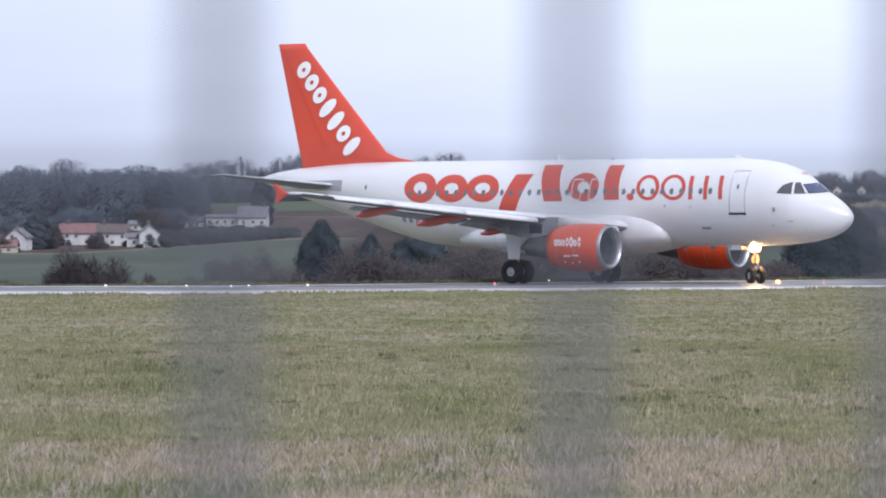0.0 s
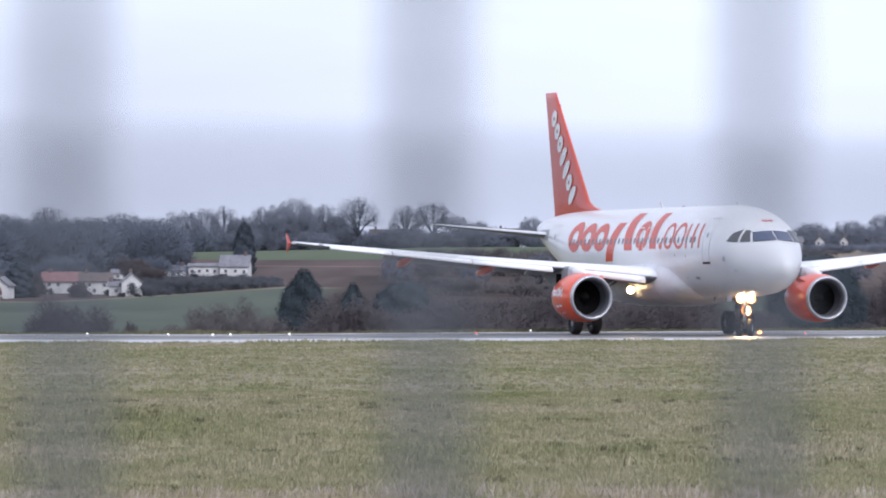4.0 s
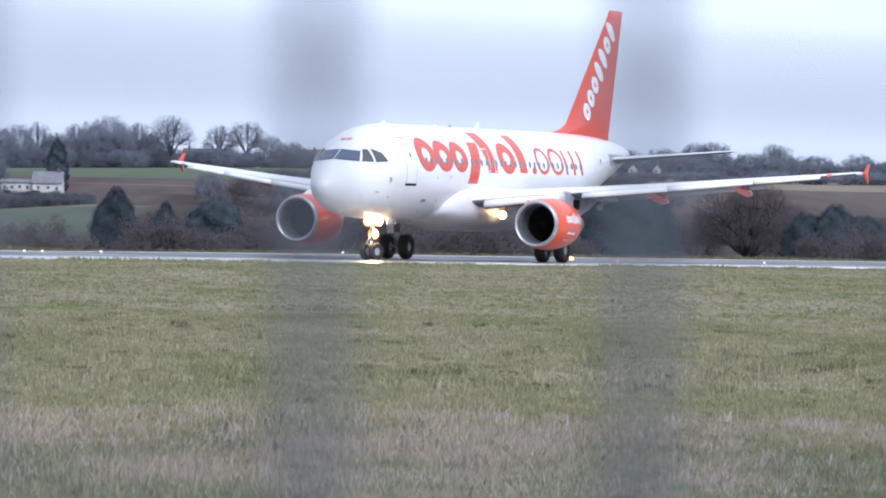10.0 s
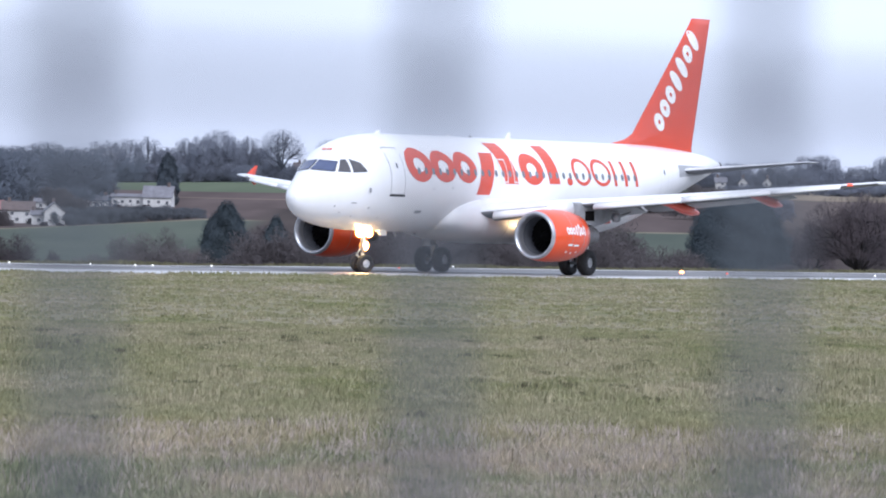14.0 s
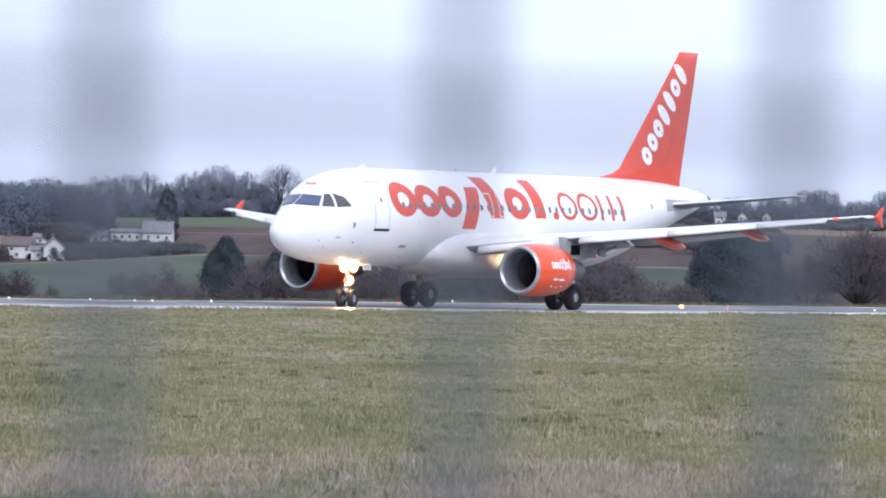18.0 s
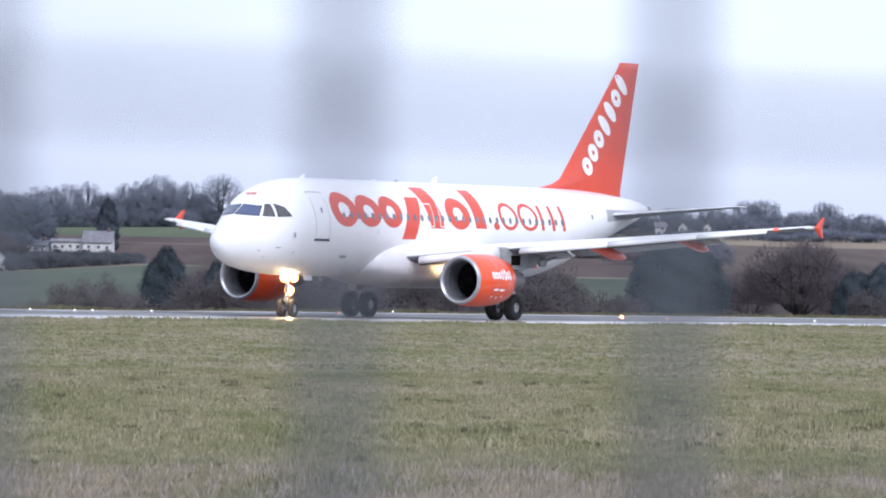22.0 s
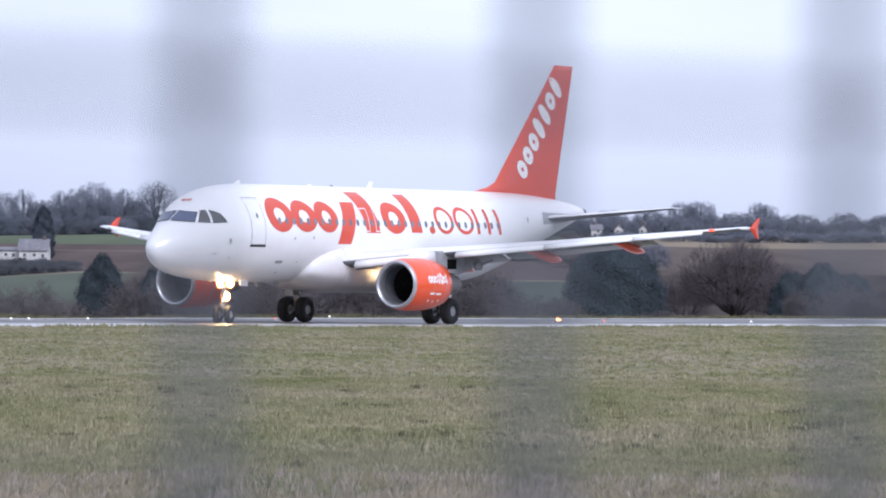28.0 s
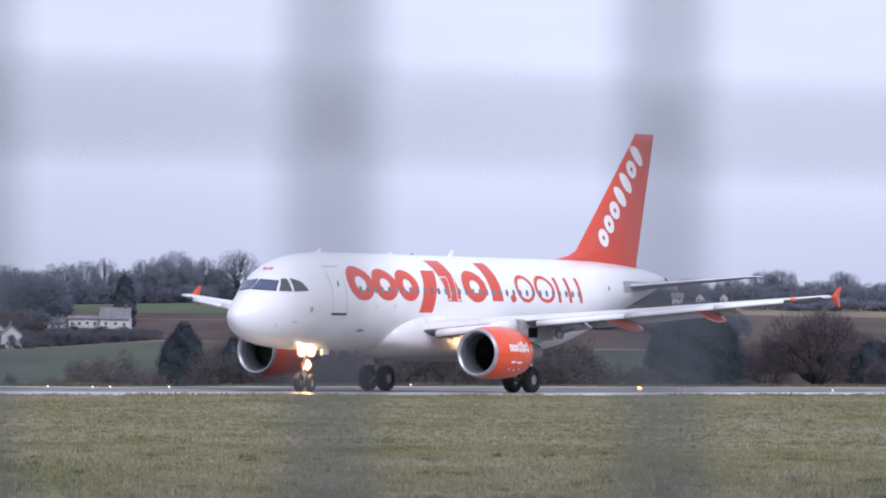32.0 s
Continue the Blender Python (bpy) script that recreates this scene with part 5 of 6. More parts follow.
def spreading_tree(seed, h=10.0, r=4.8, fork=2.4, trunk=0.34, n_limb=10, n_sub=8, hair=1500, hair_w=0.016, flat=0.42, low=-0.25, tip=(0.06, 0.13)):
    """A bare crown on limbs that fan out from a short stem to a lobed dome: (limbs, twigs)."""
    rnd = random.Random(seed)
    zc = h * flat
    ph = [rnd.uniform(0, 6.28) for _ in range(4)]

    def dome(a, e, k):
        k *= 1 + 0.10 * math.sin(3 * a + ph[0]) + 0.07 * math.sin(5 * a + ph[1] + 3 * e)
        return Vector((r * k * math.cos(e) * math.cos(a), r * k * math.cos(e) * math.sin(a), zc + (h - zc) * min(k, 1.03) * math.sin(e)))

    def bent(p, q, n, sag, wob):
        ln = (q - p).length
        return [p.lerp(q, k / n) + Vector((rnd.uniform(-wob, wob), rnd.uniform(-wob, wob), rnd.uniform(-wob, wob))) * ln * (0 if k in (0, n) else 1) + Vector((0, 0, sag * ln * math.sin(math.pi * k / n))) for k in range(n + 1)]

    tv, tf = [], []

    def blade(p, d, ln, w):
        q = d.cross(Vector((rnd.gauss(0, 1), rnd.gauss(0, 1), rnd.gauss(0, 1)))).normalized()
        o = len(tv)
        tv.extend([p - q * w, p + q * w, p + d * ln + q * w * 0.3, p + d * ln - q * w * 0.3])
        tf.append((o, o + 1, o + 2, o + 3))

    stem = bent(Vector((0, 0, -0.5)), Vector((rnd.uniform(-0.2, 0.2), rnd.uniform(-0.2, 0.2), fork)), 3, 0, 0.03)
    limbs = [tube_vf(stem, [trunk * 1.2, trunk, trunk * 0.92, trunk * 0.8], 8)]
    for i in range(n_limb):
        a = 6.283 * (i * 0.382 + rnd.uniform(-0.05, 0.05))
        e = (0.12, 0.75, 0.4, 1.2)[i % 4] + rnd.uniform(-0.12, 0.12)
        p = Vector((0, 0, fork * rnd.uniform(0.72, 1.0)))
        path = bent(p, dome(a, e, 0.82), 5, 0.10 if e < 0.6 else 0.0, 0.05)
        rad = [trunk * k for k in (0.5, 0.42, 0.34, 0.26, 0.18, 0.09)]
        limbs.append(tube_vf(path, rad, 5))
        for j in range(n_sub):
            u = rnd.uniform(0.3, 1.0) * 5
            k = min(int(u), 4)
            b = path[k].lerp(path[k + 1], u - k)
            t = dome(a + rnd.gauss(0, 0.42), min(1.5, max(low * 0.8, e + rnd.gauss(0, 0.34))), rnd.uniform(0.86, 1.0))
            twig = bent(b, t, 3, 0.04, 0.08)
            limbs.append(tube_vf(twig, [trunk * q for q in (0.16, 0.11, 0.07, 0.035)], 3))
            for m in range(6):
                w = rnd.uniform(0.8, 3.0)
                c = min(int(w), 2)
                q = twig[c].lerp(twig[c + 1], w - c)
                out = (q - Vector((0, 0, zc * 0.7))).normalized()
                d = ((t - b).normalized() * 0.6 + out * 0.6 + Vector((rnd.gauss(0, 0.5), rnd.gauss(0, 0.5), rnd.gauss(0.1, 0.5)))).normalized()
                ln = h * rnd.uniform(*tip)
                blade(q, d, ln, 0.0022 * h)
                for x in range(3):
                    blade(q + d * ln * rnd.uniform(0.3, 0.9), (d + Vector((rnd.gauss(0, 0.6), rnd.gauss(0, 0.6), rnd.gauss(0.1, 0.6)))).normalized(), ln * 0.55, 0.0014 * h)
    rng = np.random.default_rng(seed)
    p, out = crown(rng, hair, h * 1.01, r * 0.98, zc, low, 0.6)
    v, f = blades(rng, p, out, h * 0.065, hair_w * h / 10)
    o = len(tv)
    return joined(*limbs), (np.concatenate([np.array([tuple(q) for q in tv]), v]), np.concatenate([np.array(tf), f + o]))


TREES = []
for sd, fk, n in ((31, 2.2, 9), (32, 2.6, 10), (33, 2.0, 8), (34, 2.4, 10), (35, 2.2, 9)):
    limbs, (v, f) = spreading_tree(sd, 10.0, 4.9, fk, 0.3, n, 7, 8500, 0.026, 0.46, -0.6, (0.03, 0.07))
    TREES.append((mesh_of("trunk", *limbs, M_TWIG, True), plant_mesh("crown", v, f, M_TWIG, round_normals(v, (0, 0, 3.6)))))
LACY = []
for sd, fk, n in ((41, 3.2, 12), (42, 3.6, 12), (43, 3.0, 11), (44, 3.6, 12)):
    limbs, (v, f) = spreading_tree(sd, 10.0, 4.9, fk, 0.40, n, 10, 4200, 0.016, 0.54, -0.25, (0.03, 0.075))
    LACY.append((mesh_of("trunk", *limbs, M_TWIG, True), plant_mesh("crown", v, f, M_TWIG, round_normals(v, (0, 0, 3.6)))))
OAKS = []
for sd, fk, n, hr in ((12, 3.8, 14, 11000), (13, 3.6, 11, 6000), (14, 3.8, 12, 6000)):
    limbs, (v, f) = spreading_tree(sd, 10.0, 5.6, fk, 0.42, n, 10, hr, 0.016, 0.50, -0.1)
    OAKS.append((mesh_of("trunk", *limbs, M_OAKBARK, True), plant_mesh("crown", v, f, M_OAKTWIG, round_normals(v, (0, 0, 3.0)))))
WOODS = []
for sd in (51, 52, 53):
    rng = np.random.default_rng(sd)
    WOODS.append(blades(rng, *crown(rng, 2000, 10, 4.9, 4.2, -0.75, 0.5), 0.95, 0.055))


def bare_tree(a, d, h, wide=1.0, kind=0, pool=TREES, label="bare winter tree with a spreading crown of twigs on the hillside", group="hillside trees"):
    x, y, z = spot(a, d)
    turn = ((a * 7.3 + d) % 1.6) - 0.8
    tree = thing("bare_tree", label, "tree", Matrix.LocRotScale((x, y, z), Euler((0, 0, turn)), (h / 10 * wide, h / 10 * wide, h / 10)), group)
    part("trunk", pool[kind][0], tree)
    part("crown", pool[kind][1], tree)
    return tree


# the trees that stand out on the ridge: bearing, top above eye level and half width in milliradians, open or dense crown
CROWNS = [(-110.5, 16.4, 3.6, 0), (-102, 13.9, 3.0, 1), (-94.2, 15.1, 3.6, 0), (-87.5, 13.3, 3.0, 1), (-80.9, 14.0, 4.4, 1), (-75.2, 13.2, 2.6, 1), (-70.1, 14.3, 3.4, 1), (-66, 14.7, 2.3, 1), (-62.4, 15.2, 2.2, 0), (-59.1, 13.4, 2.2, 1), (-55.4, 15.2, 2.1, 0),
          (-52.2, 15.6, 2.4, 1), (-49.4, 16.6, 3.0, 1), (-46.9, 15.2, 1.8, 1), (-44, 15.7, 2.2, 0), (-41.6, 13.9, 1.6, 1), (-38.2, 16.9, 3.7, 0), (-29.5, 15.4, 2.5, 0), (-24.5, 16.2, 3.3, 0), (-20.3, 13.7, 1.8, 1), (-16.2, 12.7, 1.5, 1),
          (-6.7, 13.5, 1.5, 1), (-3.1, 12.8, 2.5, 1), (5.9, 14.6, 2.1, 0), (14, 13.2, 2.4, 1), (21, 13.6, 2.4, 0), (28, 12.8, 2.2, 1), (36, 12.6, 2.6, 1), (44, 12.6, 2.4, 1), (51, 12.9, 2.4, 1), (57.2, 14.1, 2.4, 1), (60.2, 14.3, 2.4, 1), (66.4, 12.4, 2.1, 1), (70.6, 14.2, 1.7, 0), (72.4, 13.9, 1.6, 0), (79, 12.2, 2.4, 1), (86.5, 12.6, 2.2, 1), (94, 12.2, 2.4, 1)]
rnd = random.Random(5)
for i, (a, top, half, dense) in enumerate(CROWNS):
    d = 1985 + rnd.uniform(-25, 25)
    h = 2 + top / 1000 * d - spot(a, d)[2]
    if dense:
        bare_tree(a, d, h, (half * 0.9 + 1.2) * d / 1000 / 4.9 / (h / 10), i % 5, label="dense bare winter tree on the wooded ridge")
    else:
        bare_tree(a, d, h, (half * 0.95 + 0.7) * d / 1000 / 4.9 / (h / 10), i % 4, LACY, "open bare winter oak with visible limbs on the ridge")
# the tree of the hedgerow, and its neighbours
bare_tree(66.6, 610, 12.3, 0.93, 0, OAKS, "broad bare oak with limbs fanning out low in the hedgerow", "hedgerow trees")
bare_tree(57.4, 640, 9.0, 0.7, 1, OAKS, "small bare tree in the hedgerow beyond the runway", "hedgerow trees")
bare_tree(75.5, 600, 9.6, 0.85, 2, OAKS, "bare tree in the hedgerow beyond the runway", "hedgerow trees")


def woodland(name, spots, label, mat):
    """Many far trees in one mesh."""
    verts, faces, normals, o = [], [], [], 0
    for k, (a, d, h, w) in enumerate(spots):
        v, f = WOODS[k % 3]
        x, y, z = spot(a, d)
        c, q = math.cos(k * 1.7), math.sin(k * 1.7)
        p = np.stack([(v[:, 0] * c - v[:, 1] * q) * w * h / 10, (v[:, 0] * q + v[:, 1] * c) * w * h / 10, v[:, 2] * h / 10], 1)
        normals.append(round_normals(p, (0, 0, 0.35 * h)))
        verts.append(p + np.array((x, y, z)))
        faces.append(f + o)
        o += len(p)
    tagged(new(name, plant_mesh(name, np.concatenate(verts), np.concatenate(faces), mat, np.concatenate(normals))), label, "woodland", kind="stuff")


rnd = random.Random(9)
SKYLINE = [(-130, 13.8), (-112, 13.6), (-105, 13.1), (-98, 13.1), (-88, 12.8), (-81, 13.3), (-75, 12.6), (-70, 12.9), (-62, 12.0), (-57, 11.6)]
spots = []
for k in range(170):
    a = rnd.uniform(-130, -57)
    d = rnd.uniform(1560, 1990)
    if -73 < a < -55.5 and d < 1890:
        continue
    top = float(np.interp(a, [q[0] for q in SKYLINE], [q[1] for q in SKYLINE])) - rnd.uniform(0.0, 1.8)
    z = spot(a, d)[2]
    h = min(max(2 + top / 1000 * d - z, 7), 17)
    spots.append((a, d, h, 1.25))
woodland("woodland", spots, "bare winter woodland, tinted blue-grey with haze, on the slope behind the houses", M_WOOD)
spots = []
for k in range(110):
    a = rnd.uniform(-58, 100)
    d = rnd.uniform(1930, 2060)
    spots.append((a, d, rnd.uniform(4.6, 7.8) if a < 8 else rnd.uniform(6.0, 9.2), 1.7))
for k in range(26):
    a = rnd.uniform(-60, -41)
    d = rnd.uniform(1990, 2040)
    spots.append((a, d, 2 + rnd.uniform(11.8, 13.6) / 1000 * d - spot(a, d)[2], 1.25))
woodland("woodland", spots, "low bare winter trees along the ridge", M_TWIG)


def shrub_cloud(name, spans, label, mat, size, category="hedge", seed=3, per=900, lift=0.5):
    """A hedge of many clumps: spans of (bearing, distance, width, depth, height)."""
    verts, faces, normals, o = [], [], [], 0
    rng = np.random.default_rng(seed)
    for a, d, w, dp, h in spans:
        x, y, z = spot(a, d)
        n = int(per * max(0.4, w * h / 30))
        if mat == M_IVY:
            p, f = sprays(rng, *clump(rng, n, w, dp, h, 9), size)
        else:
            p, f = blades(rng, *clump(rng, n * 4, w, dp, h), size * 4, size * 0.22)
        normals.append(round_normals(p, (0, dp * 0.3, 0.1 * h), lift))
        verts.append(p + np.array((x, y, z)))
        faces.append(f + o)
        o += len(p)
    tagged(new(name, plant_mesh(name, np.concatenate(verts), np.concatenate(faces), mat, np.concatenate(normals))), label, category, kind="stuff")


CONE = ((0.0, 0.9), (0.3, 1.0), (0.55, 0.82), (0.8, 0.5), (0.93, 0.22), (1.0, 0.03))
CEDAR = ((0.0, 0.9), (0.34, 1.0), (0.55, 0.93), (0.66, 0.84), (0.8, 0.66), (0.89, 0.42), (0.95, 0.27), (0.985, 0.16), (1.0, 0.06))
ROUND = ((0.0, 0.9), (0.35, 1.0), (0.66, 0.9), (0.8, 0.76), (0.88, 0.6), (0.95, 0.38), (0.985, 0.2), (1.0, 0.05))


def conifer(a, d, h, r, label, form=CONE, n=5200, size=0.2, name="conifer", ragged=0.16, mat=M_CONIFER):
    """An evergreen: a stem, and a crown of many small sprays round a form of (height, width)."""
    x, y, z = spot(a, d)
    tree = thing(name, label, "tree", pose(x, y, z))
    part("trunk", mesh_of("trunk", *tube_vf([(0, 0, -0.4), (0, 0, h * 0.5), (0, 0, h * 0.9)], [r * 0.1, r * 0.06, 0.03], 8), M_BARK, True), tree)
    rr = random.Random(int(abs(a * 10)))
    ph = [rr.uniform(0, 6.28) for _ in range(6)]
    us, ws = [q[0] for q in form], [q[1] for q in form]

    def edge(u, w):
        k = 1 + ragged * math.sin(3 * w + ph[0] + 6 * u) * math.sin(7 * u + ph[2]) + ragged * 0.7 * math.sin(7 * w + ph[1] - 13 * u) + ragged * 0.6 * math.sin(29 * u + 4 * w + ph[3])
        return r * float(np.interp(u, us, ws)) * k

    rng = np.random.default_rng(int(abs(a * 10)))
    places = []
    for u, w, k in zip(1 - rng.random(n) ** 0.75 * 0.98, rng.uniform(0, 6.283, n), 0.9 + 0.13 * rng.random(n)):
        q = edge(u, w) * k
        places.append((q * math.cos(w), q * math.sin(w), u * h))
    p = np.array(places) + rng.normal(0, 0.008 * h, (n, 3)) * np.array((0.4, 0.4, 1))
    v, f = sprays(rng, p, unit(p - np.array((0, 0, h * 0.35))), size)
    lump = np.stack([np.sin(1.3 * v[:, 0] + 1.7 * v[:, 2] + ph[4]), np.sin(1.5 * v[:, 1] + ph[5]), np.sin(1.9 * v[:, 2] + 1.3 * v[:, 0])], 1) * 0.22
    crown_ob = part("crown", plant_mesh("crown", v, f, mat, unit(round_normals(v, (0, 0, h * 0.4), 0.35) + lump)), tree)
    core = loft([[(0.92 * edge(u, w) * math.cos(w), 0.92 * edge(u, w) * math.sin(w), u * h * 0.98) for w in np.linspace(0, 6.283, 24, endpoint=False)] for u in np.linspace(0.02, 0.985, 22)])
    part("inner_foliage", mesh_of("inner_foliage", *core, mat, True), crown_ob)


conifer(-47.9, 600, 10.8, 2.85, "dark green cedar standing in the hedgerow", CEDAR, 22000, 0.085)
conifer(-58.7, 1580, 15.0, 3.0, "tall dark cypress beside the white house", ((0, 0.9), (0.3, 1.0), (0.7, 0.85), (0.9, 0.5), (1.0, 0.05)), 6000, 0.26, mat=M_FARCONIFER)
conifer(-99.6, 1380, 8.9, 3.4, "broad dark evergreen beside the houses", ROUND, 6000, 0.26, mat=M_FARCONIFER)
conifer(44.6, 600, 12.5, 5.9, "large dark round evergreen in the hedgerow", ROUND, 40000, 0.09, ragged=0.05)
conifer(-38.9, 590, 9.3, 1.7, "slim dark evergreen standing in the brown hedge", CEDAR, 8000, 0.085, ragged=0.2)
conifer(-29.6, 590, 9.6, 2.9, "broad dark pine standing in the brown hedge", ((0.3, 0.5), (0.55, 0.85), (0.72, 1.0), (0.88, 0.85), (0.97, 0.45), (1.0, 0.1)), 16000, 0.085, ragged=0.2)
conifer(77.0, 590, 9.4, 2.6, "dark evergreen growing against the oak", ROUND, 14000, 0.085)
conifer(82.4, 590, 10.3, 3.6, "dark pointed evergreen beyond the oak", CEDAR, 16000, 0.085)
conifer(87.4, 595, 9.2, 3.4, "dark evergreen beyond the oak", ROUND, 16000, 0.085)

rnd = random.Random(21)
# brown hedge right along the far side of the runway
shrub_cloud("hedge", [(a, 520 + rnd.uniform(-25, 25), rnd.uniform(7, 10), 5, (7.7 if a < 14 else 9.2 if a < 27 else 5.9) + rnd.uniform(-0.9, 1.0)) for a in np.arange(-42.5, 37, 2.6)], "dense brown leafless hedge beyond the runway", M_SHRUB, 0.16, seed=30, per=800)
shrub_cloud("hedge", [(a, 560 + rnd.uniform(-25, 25), rnd.uniform(6, 9), 5, rnd.uniform(7.6, 8.8) if a > 70 else 6.0) for a in (50.5, 53.5, 80.5, 83.5, 86.7, 90, 93, 96.5, 100, 103)], "low brown hedge beyond the runway", M_SHRUB, 0.16, seed=70)
shrub_cloud("hedge", [(-71, 560, 6, 5, 5.2), (-67.5, 560, 7, 5, 6.2), (-63.6, 565, 7, 5, 7.9), (-60.2, 565, 6, 5, 8.4), (-57, 560, 6, 5, 7.2), (-53.6, 550, 5, 4, 6.0)], "thin brown leafless bushes in front of the green field", M_SCRUB, 0.11, seed=90, per=1500)
shrub_cloud("bushes", [(-94, 520, 5.5, 4, 7.4), (-90, 520, 6.5, 4, 8.4), (-86, 525, 5.5, 4, 7.2), (-82.8, 530, 4, 3, 5.6)], "dark round leafless bushes beyond the runway", M_OAK, 0.15, "bushes", seed=110, per=1200)
shrub_cloud("bushes", [(-77.0, 500, 3.4, 3, 5.9), (-104, 500, 6, 4, 5.0), (-110, 505, 6, 4, 5.6), (-117, 505, 6, 4, 5.6)], "low dark bushes beyond the runway", M_OAK, 0.15, "bushes", seed=130, per=1200)
shrub_cloud("bushes", [(-35.5, 600, 5, 4, 7.6), (0, 580, 6, 4, 6.6), (12, 590, 7, 4, 6.6)], "dark evergreen bushes in the hedgerow", M_IVY, 0.15, "bushes", seed=150, per=4000)
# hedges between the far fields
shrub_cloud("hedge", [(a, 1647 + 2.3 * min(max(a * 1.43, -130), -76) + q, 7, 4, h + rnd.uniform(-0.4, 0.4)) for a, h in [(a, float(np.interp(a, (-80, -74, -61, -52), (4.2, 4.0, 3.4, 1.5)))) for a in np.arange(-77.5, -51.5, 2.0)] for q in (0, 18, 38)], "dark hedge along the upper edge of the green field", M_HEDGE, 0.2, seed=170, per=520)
shrub_cloud("hedge", [(a, 1420, 10, 5, 3.6 + rnd.uniform(-0.8, 1.2)) for a in np.arange(-118, -96, 4.0)], "dark hedge round the gardens", M_SHRUB, 0.35, seed=190, per=500)
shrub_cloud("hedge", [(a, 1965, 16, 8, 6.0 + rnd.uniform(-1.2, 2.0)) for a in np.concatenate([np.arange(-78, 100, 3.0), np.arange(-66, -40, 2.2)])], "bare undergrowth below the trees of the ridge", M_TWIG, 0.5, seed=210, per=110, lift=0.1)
shrub_cloud("thicket", [(a, d + rnd.uniform(-25, 25), 18, 12, h + rnd.uniform(-1.5, 2.5)) for d, h in ((1540, 6.5), (1610, 8.0), (1700, 9.0), (1790, 9.0)) for a in np.arange(-128, -60, 6.0) if (a < -73 or (d < 1600 and a < -69)) and not (d < 1700 and -87 < a < -78)], "haze-tinted blue-grey thicket below the wood behind the houses", M_WOOD, 0.5, "thicket", seed=240, per=110, lift=0.1)
shrub_cloud("thicket", [(-97.5, 1385, 7, 6, 8), (-84, 1440, 9, 6, 4.5), (-75.5, 1440, 6, 5, 3.4), (-88.5, 1385, 5, 4, 4.5), (-112, 1375, 9, 7, 8), (-105.5, 1345, 5, 4, 4.0), (-76, 1500, 9, 6, 5), (-79, 1520, 10, 8, 7), (-70.2, 1600, 8, 6, 6.5)], "dark garden trees and shrubs round the houses", M_SHRUB, 0.4, "thicket", seed=280, per=420)
shrub_cloud("shrubs", [(a, d, w, 2.0, h) for a, d, w, h in ((-94.6, 1412, 4, 1.5), (-89.4, 1410, 3.6, 2.2), (-87.8, 1404, 4.2, 1.2), (-83.4, 1402, 2.6, 1.9), (-80.9, 1390, 2.2, 1.3), (-78.0, 1391, 2.0, 1.0), (-67.6, 1552, 3, 0.9), (-62.6, 1550, 2.5, 1.3), (-107.5, 1338, 5, 1.4), (-104, 1350, 4, 1.6))], "straggling garden shrubs before the house fronts", M_OAK, 0.12, "shrubs", seed=330, per=700)
shrub_cloud("hedge", [(a, 1180 + rnd.uniform(-40, 40), 10, 6, 4.2 + rnd.uniform(-1, 2)) for a in np.arange(-40, 100, 4.5) if a < 22 or a > 40], "scrubby hedge across the valley", M_SHRUB, 0.3, seed=300, per=180)

shrub_cloud("thicket", [(a + rnd.uniform(-2, 2), d + rnd.uniform(-35, 35), rnd.uniform(14, 24), 12, h * rnd.uniform(0.6, 1.2)) for d, h in ((1400, 4.5), (1490, 5.0), (1580, 5.0), (1670, 5.0), (1750, 4.5)) for a in np.arange(-20, 47, 6.5) if rnd.random() < 0.8 and (d > 1500 or a < 22)], "grey-brown scrub scattered over the slope", M_SCRUB, 0.4, "thicket", seed=400, per=110, lift=0.1)
shrub_cloud("hedge", [(a, 1848 + rnd.uniform(-6, 6), 18, 8, rnd.uniform(3.0, 5.5)) for a in np.arange(46, 104, 6.0)], "bare hedge along the top of the stubble field", M_TWIG, 0.45, seed=450, per=130, lift=0.1)
for a, d, h, k in ((-31, 1500, 8.5, 0), (-17, 1480, 8, 1), (-5, 1540, 8, 2), (6, 1500, 7, 3), (17, 1560, 8, 4), (52, 1520, 8, 1)):
    bare_tree(a, d, h, 1.1, k, label="bare winter tree standing in the scrub of the slope")


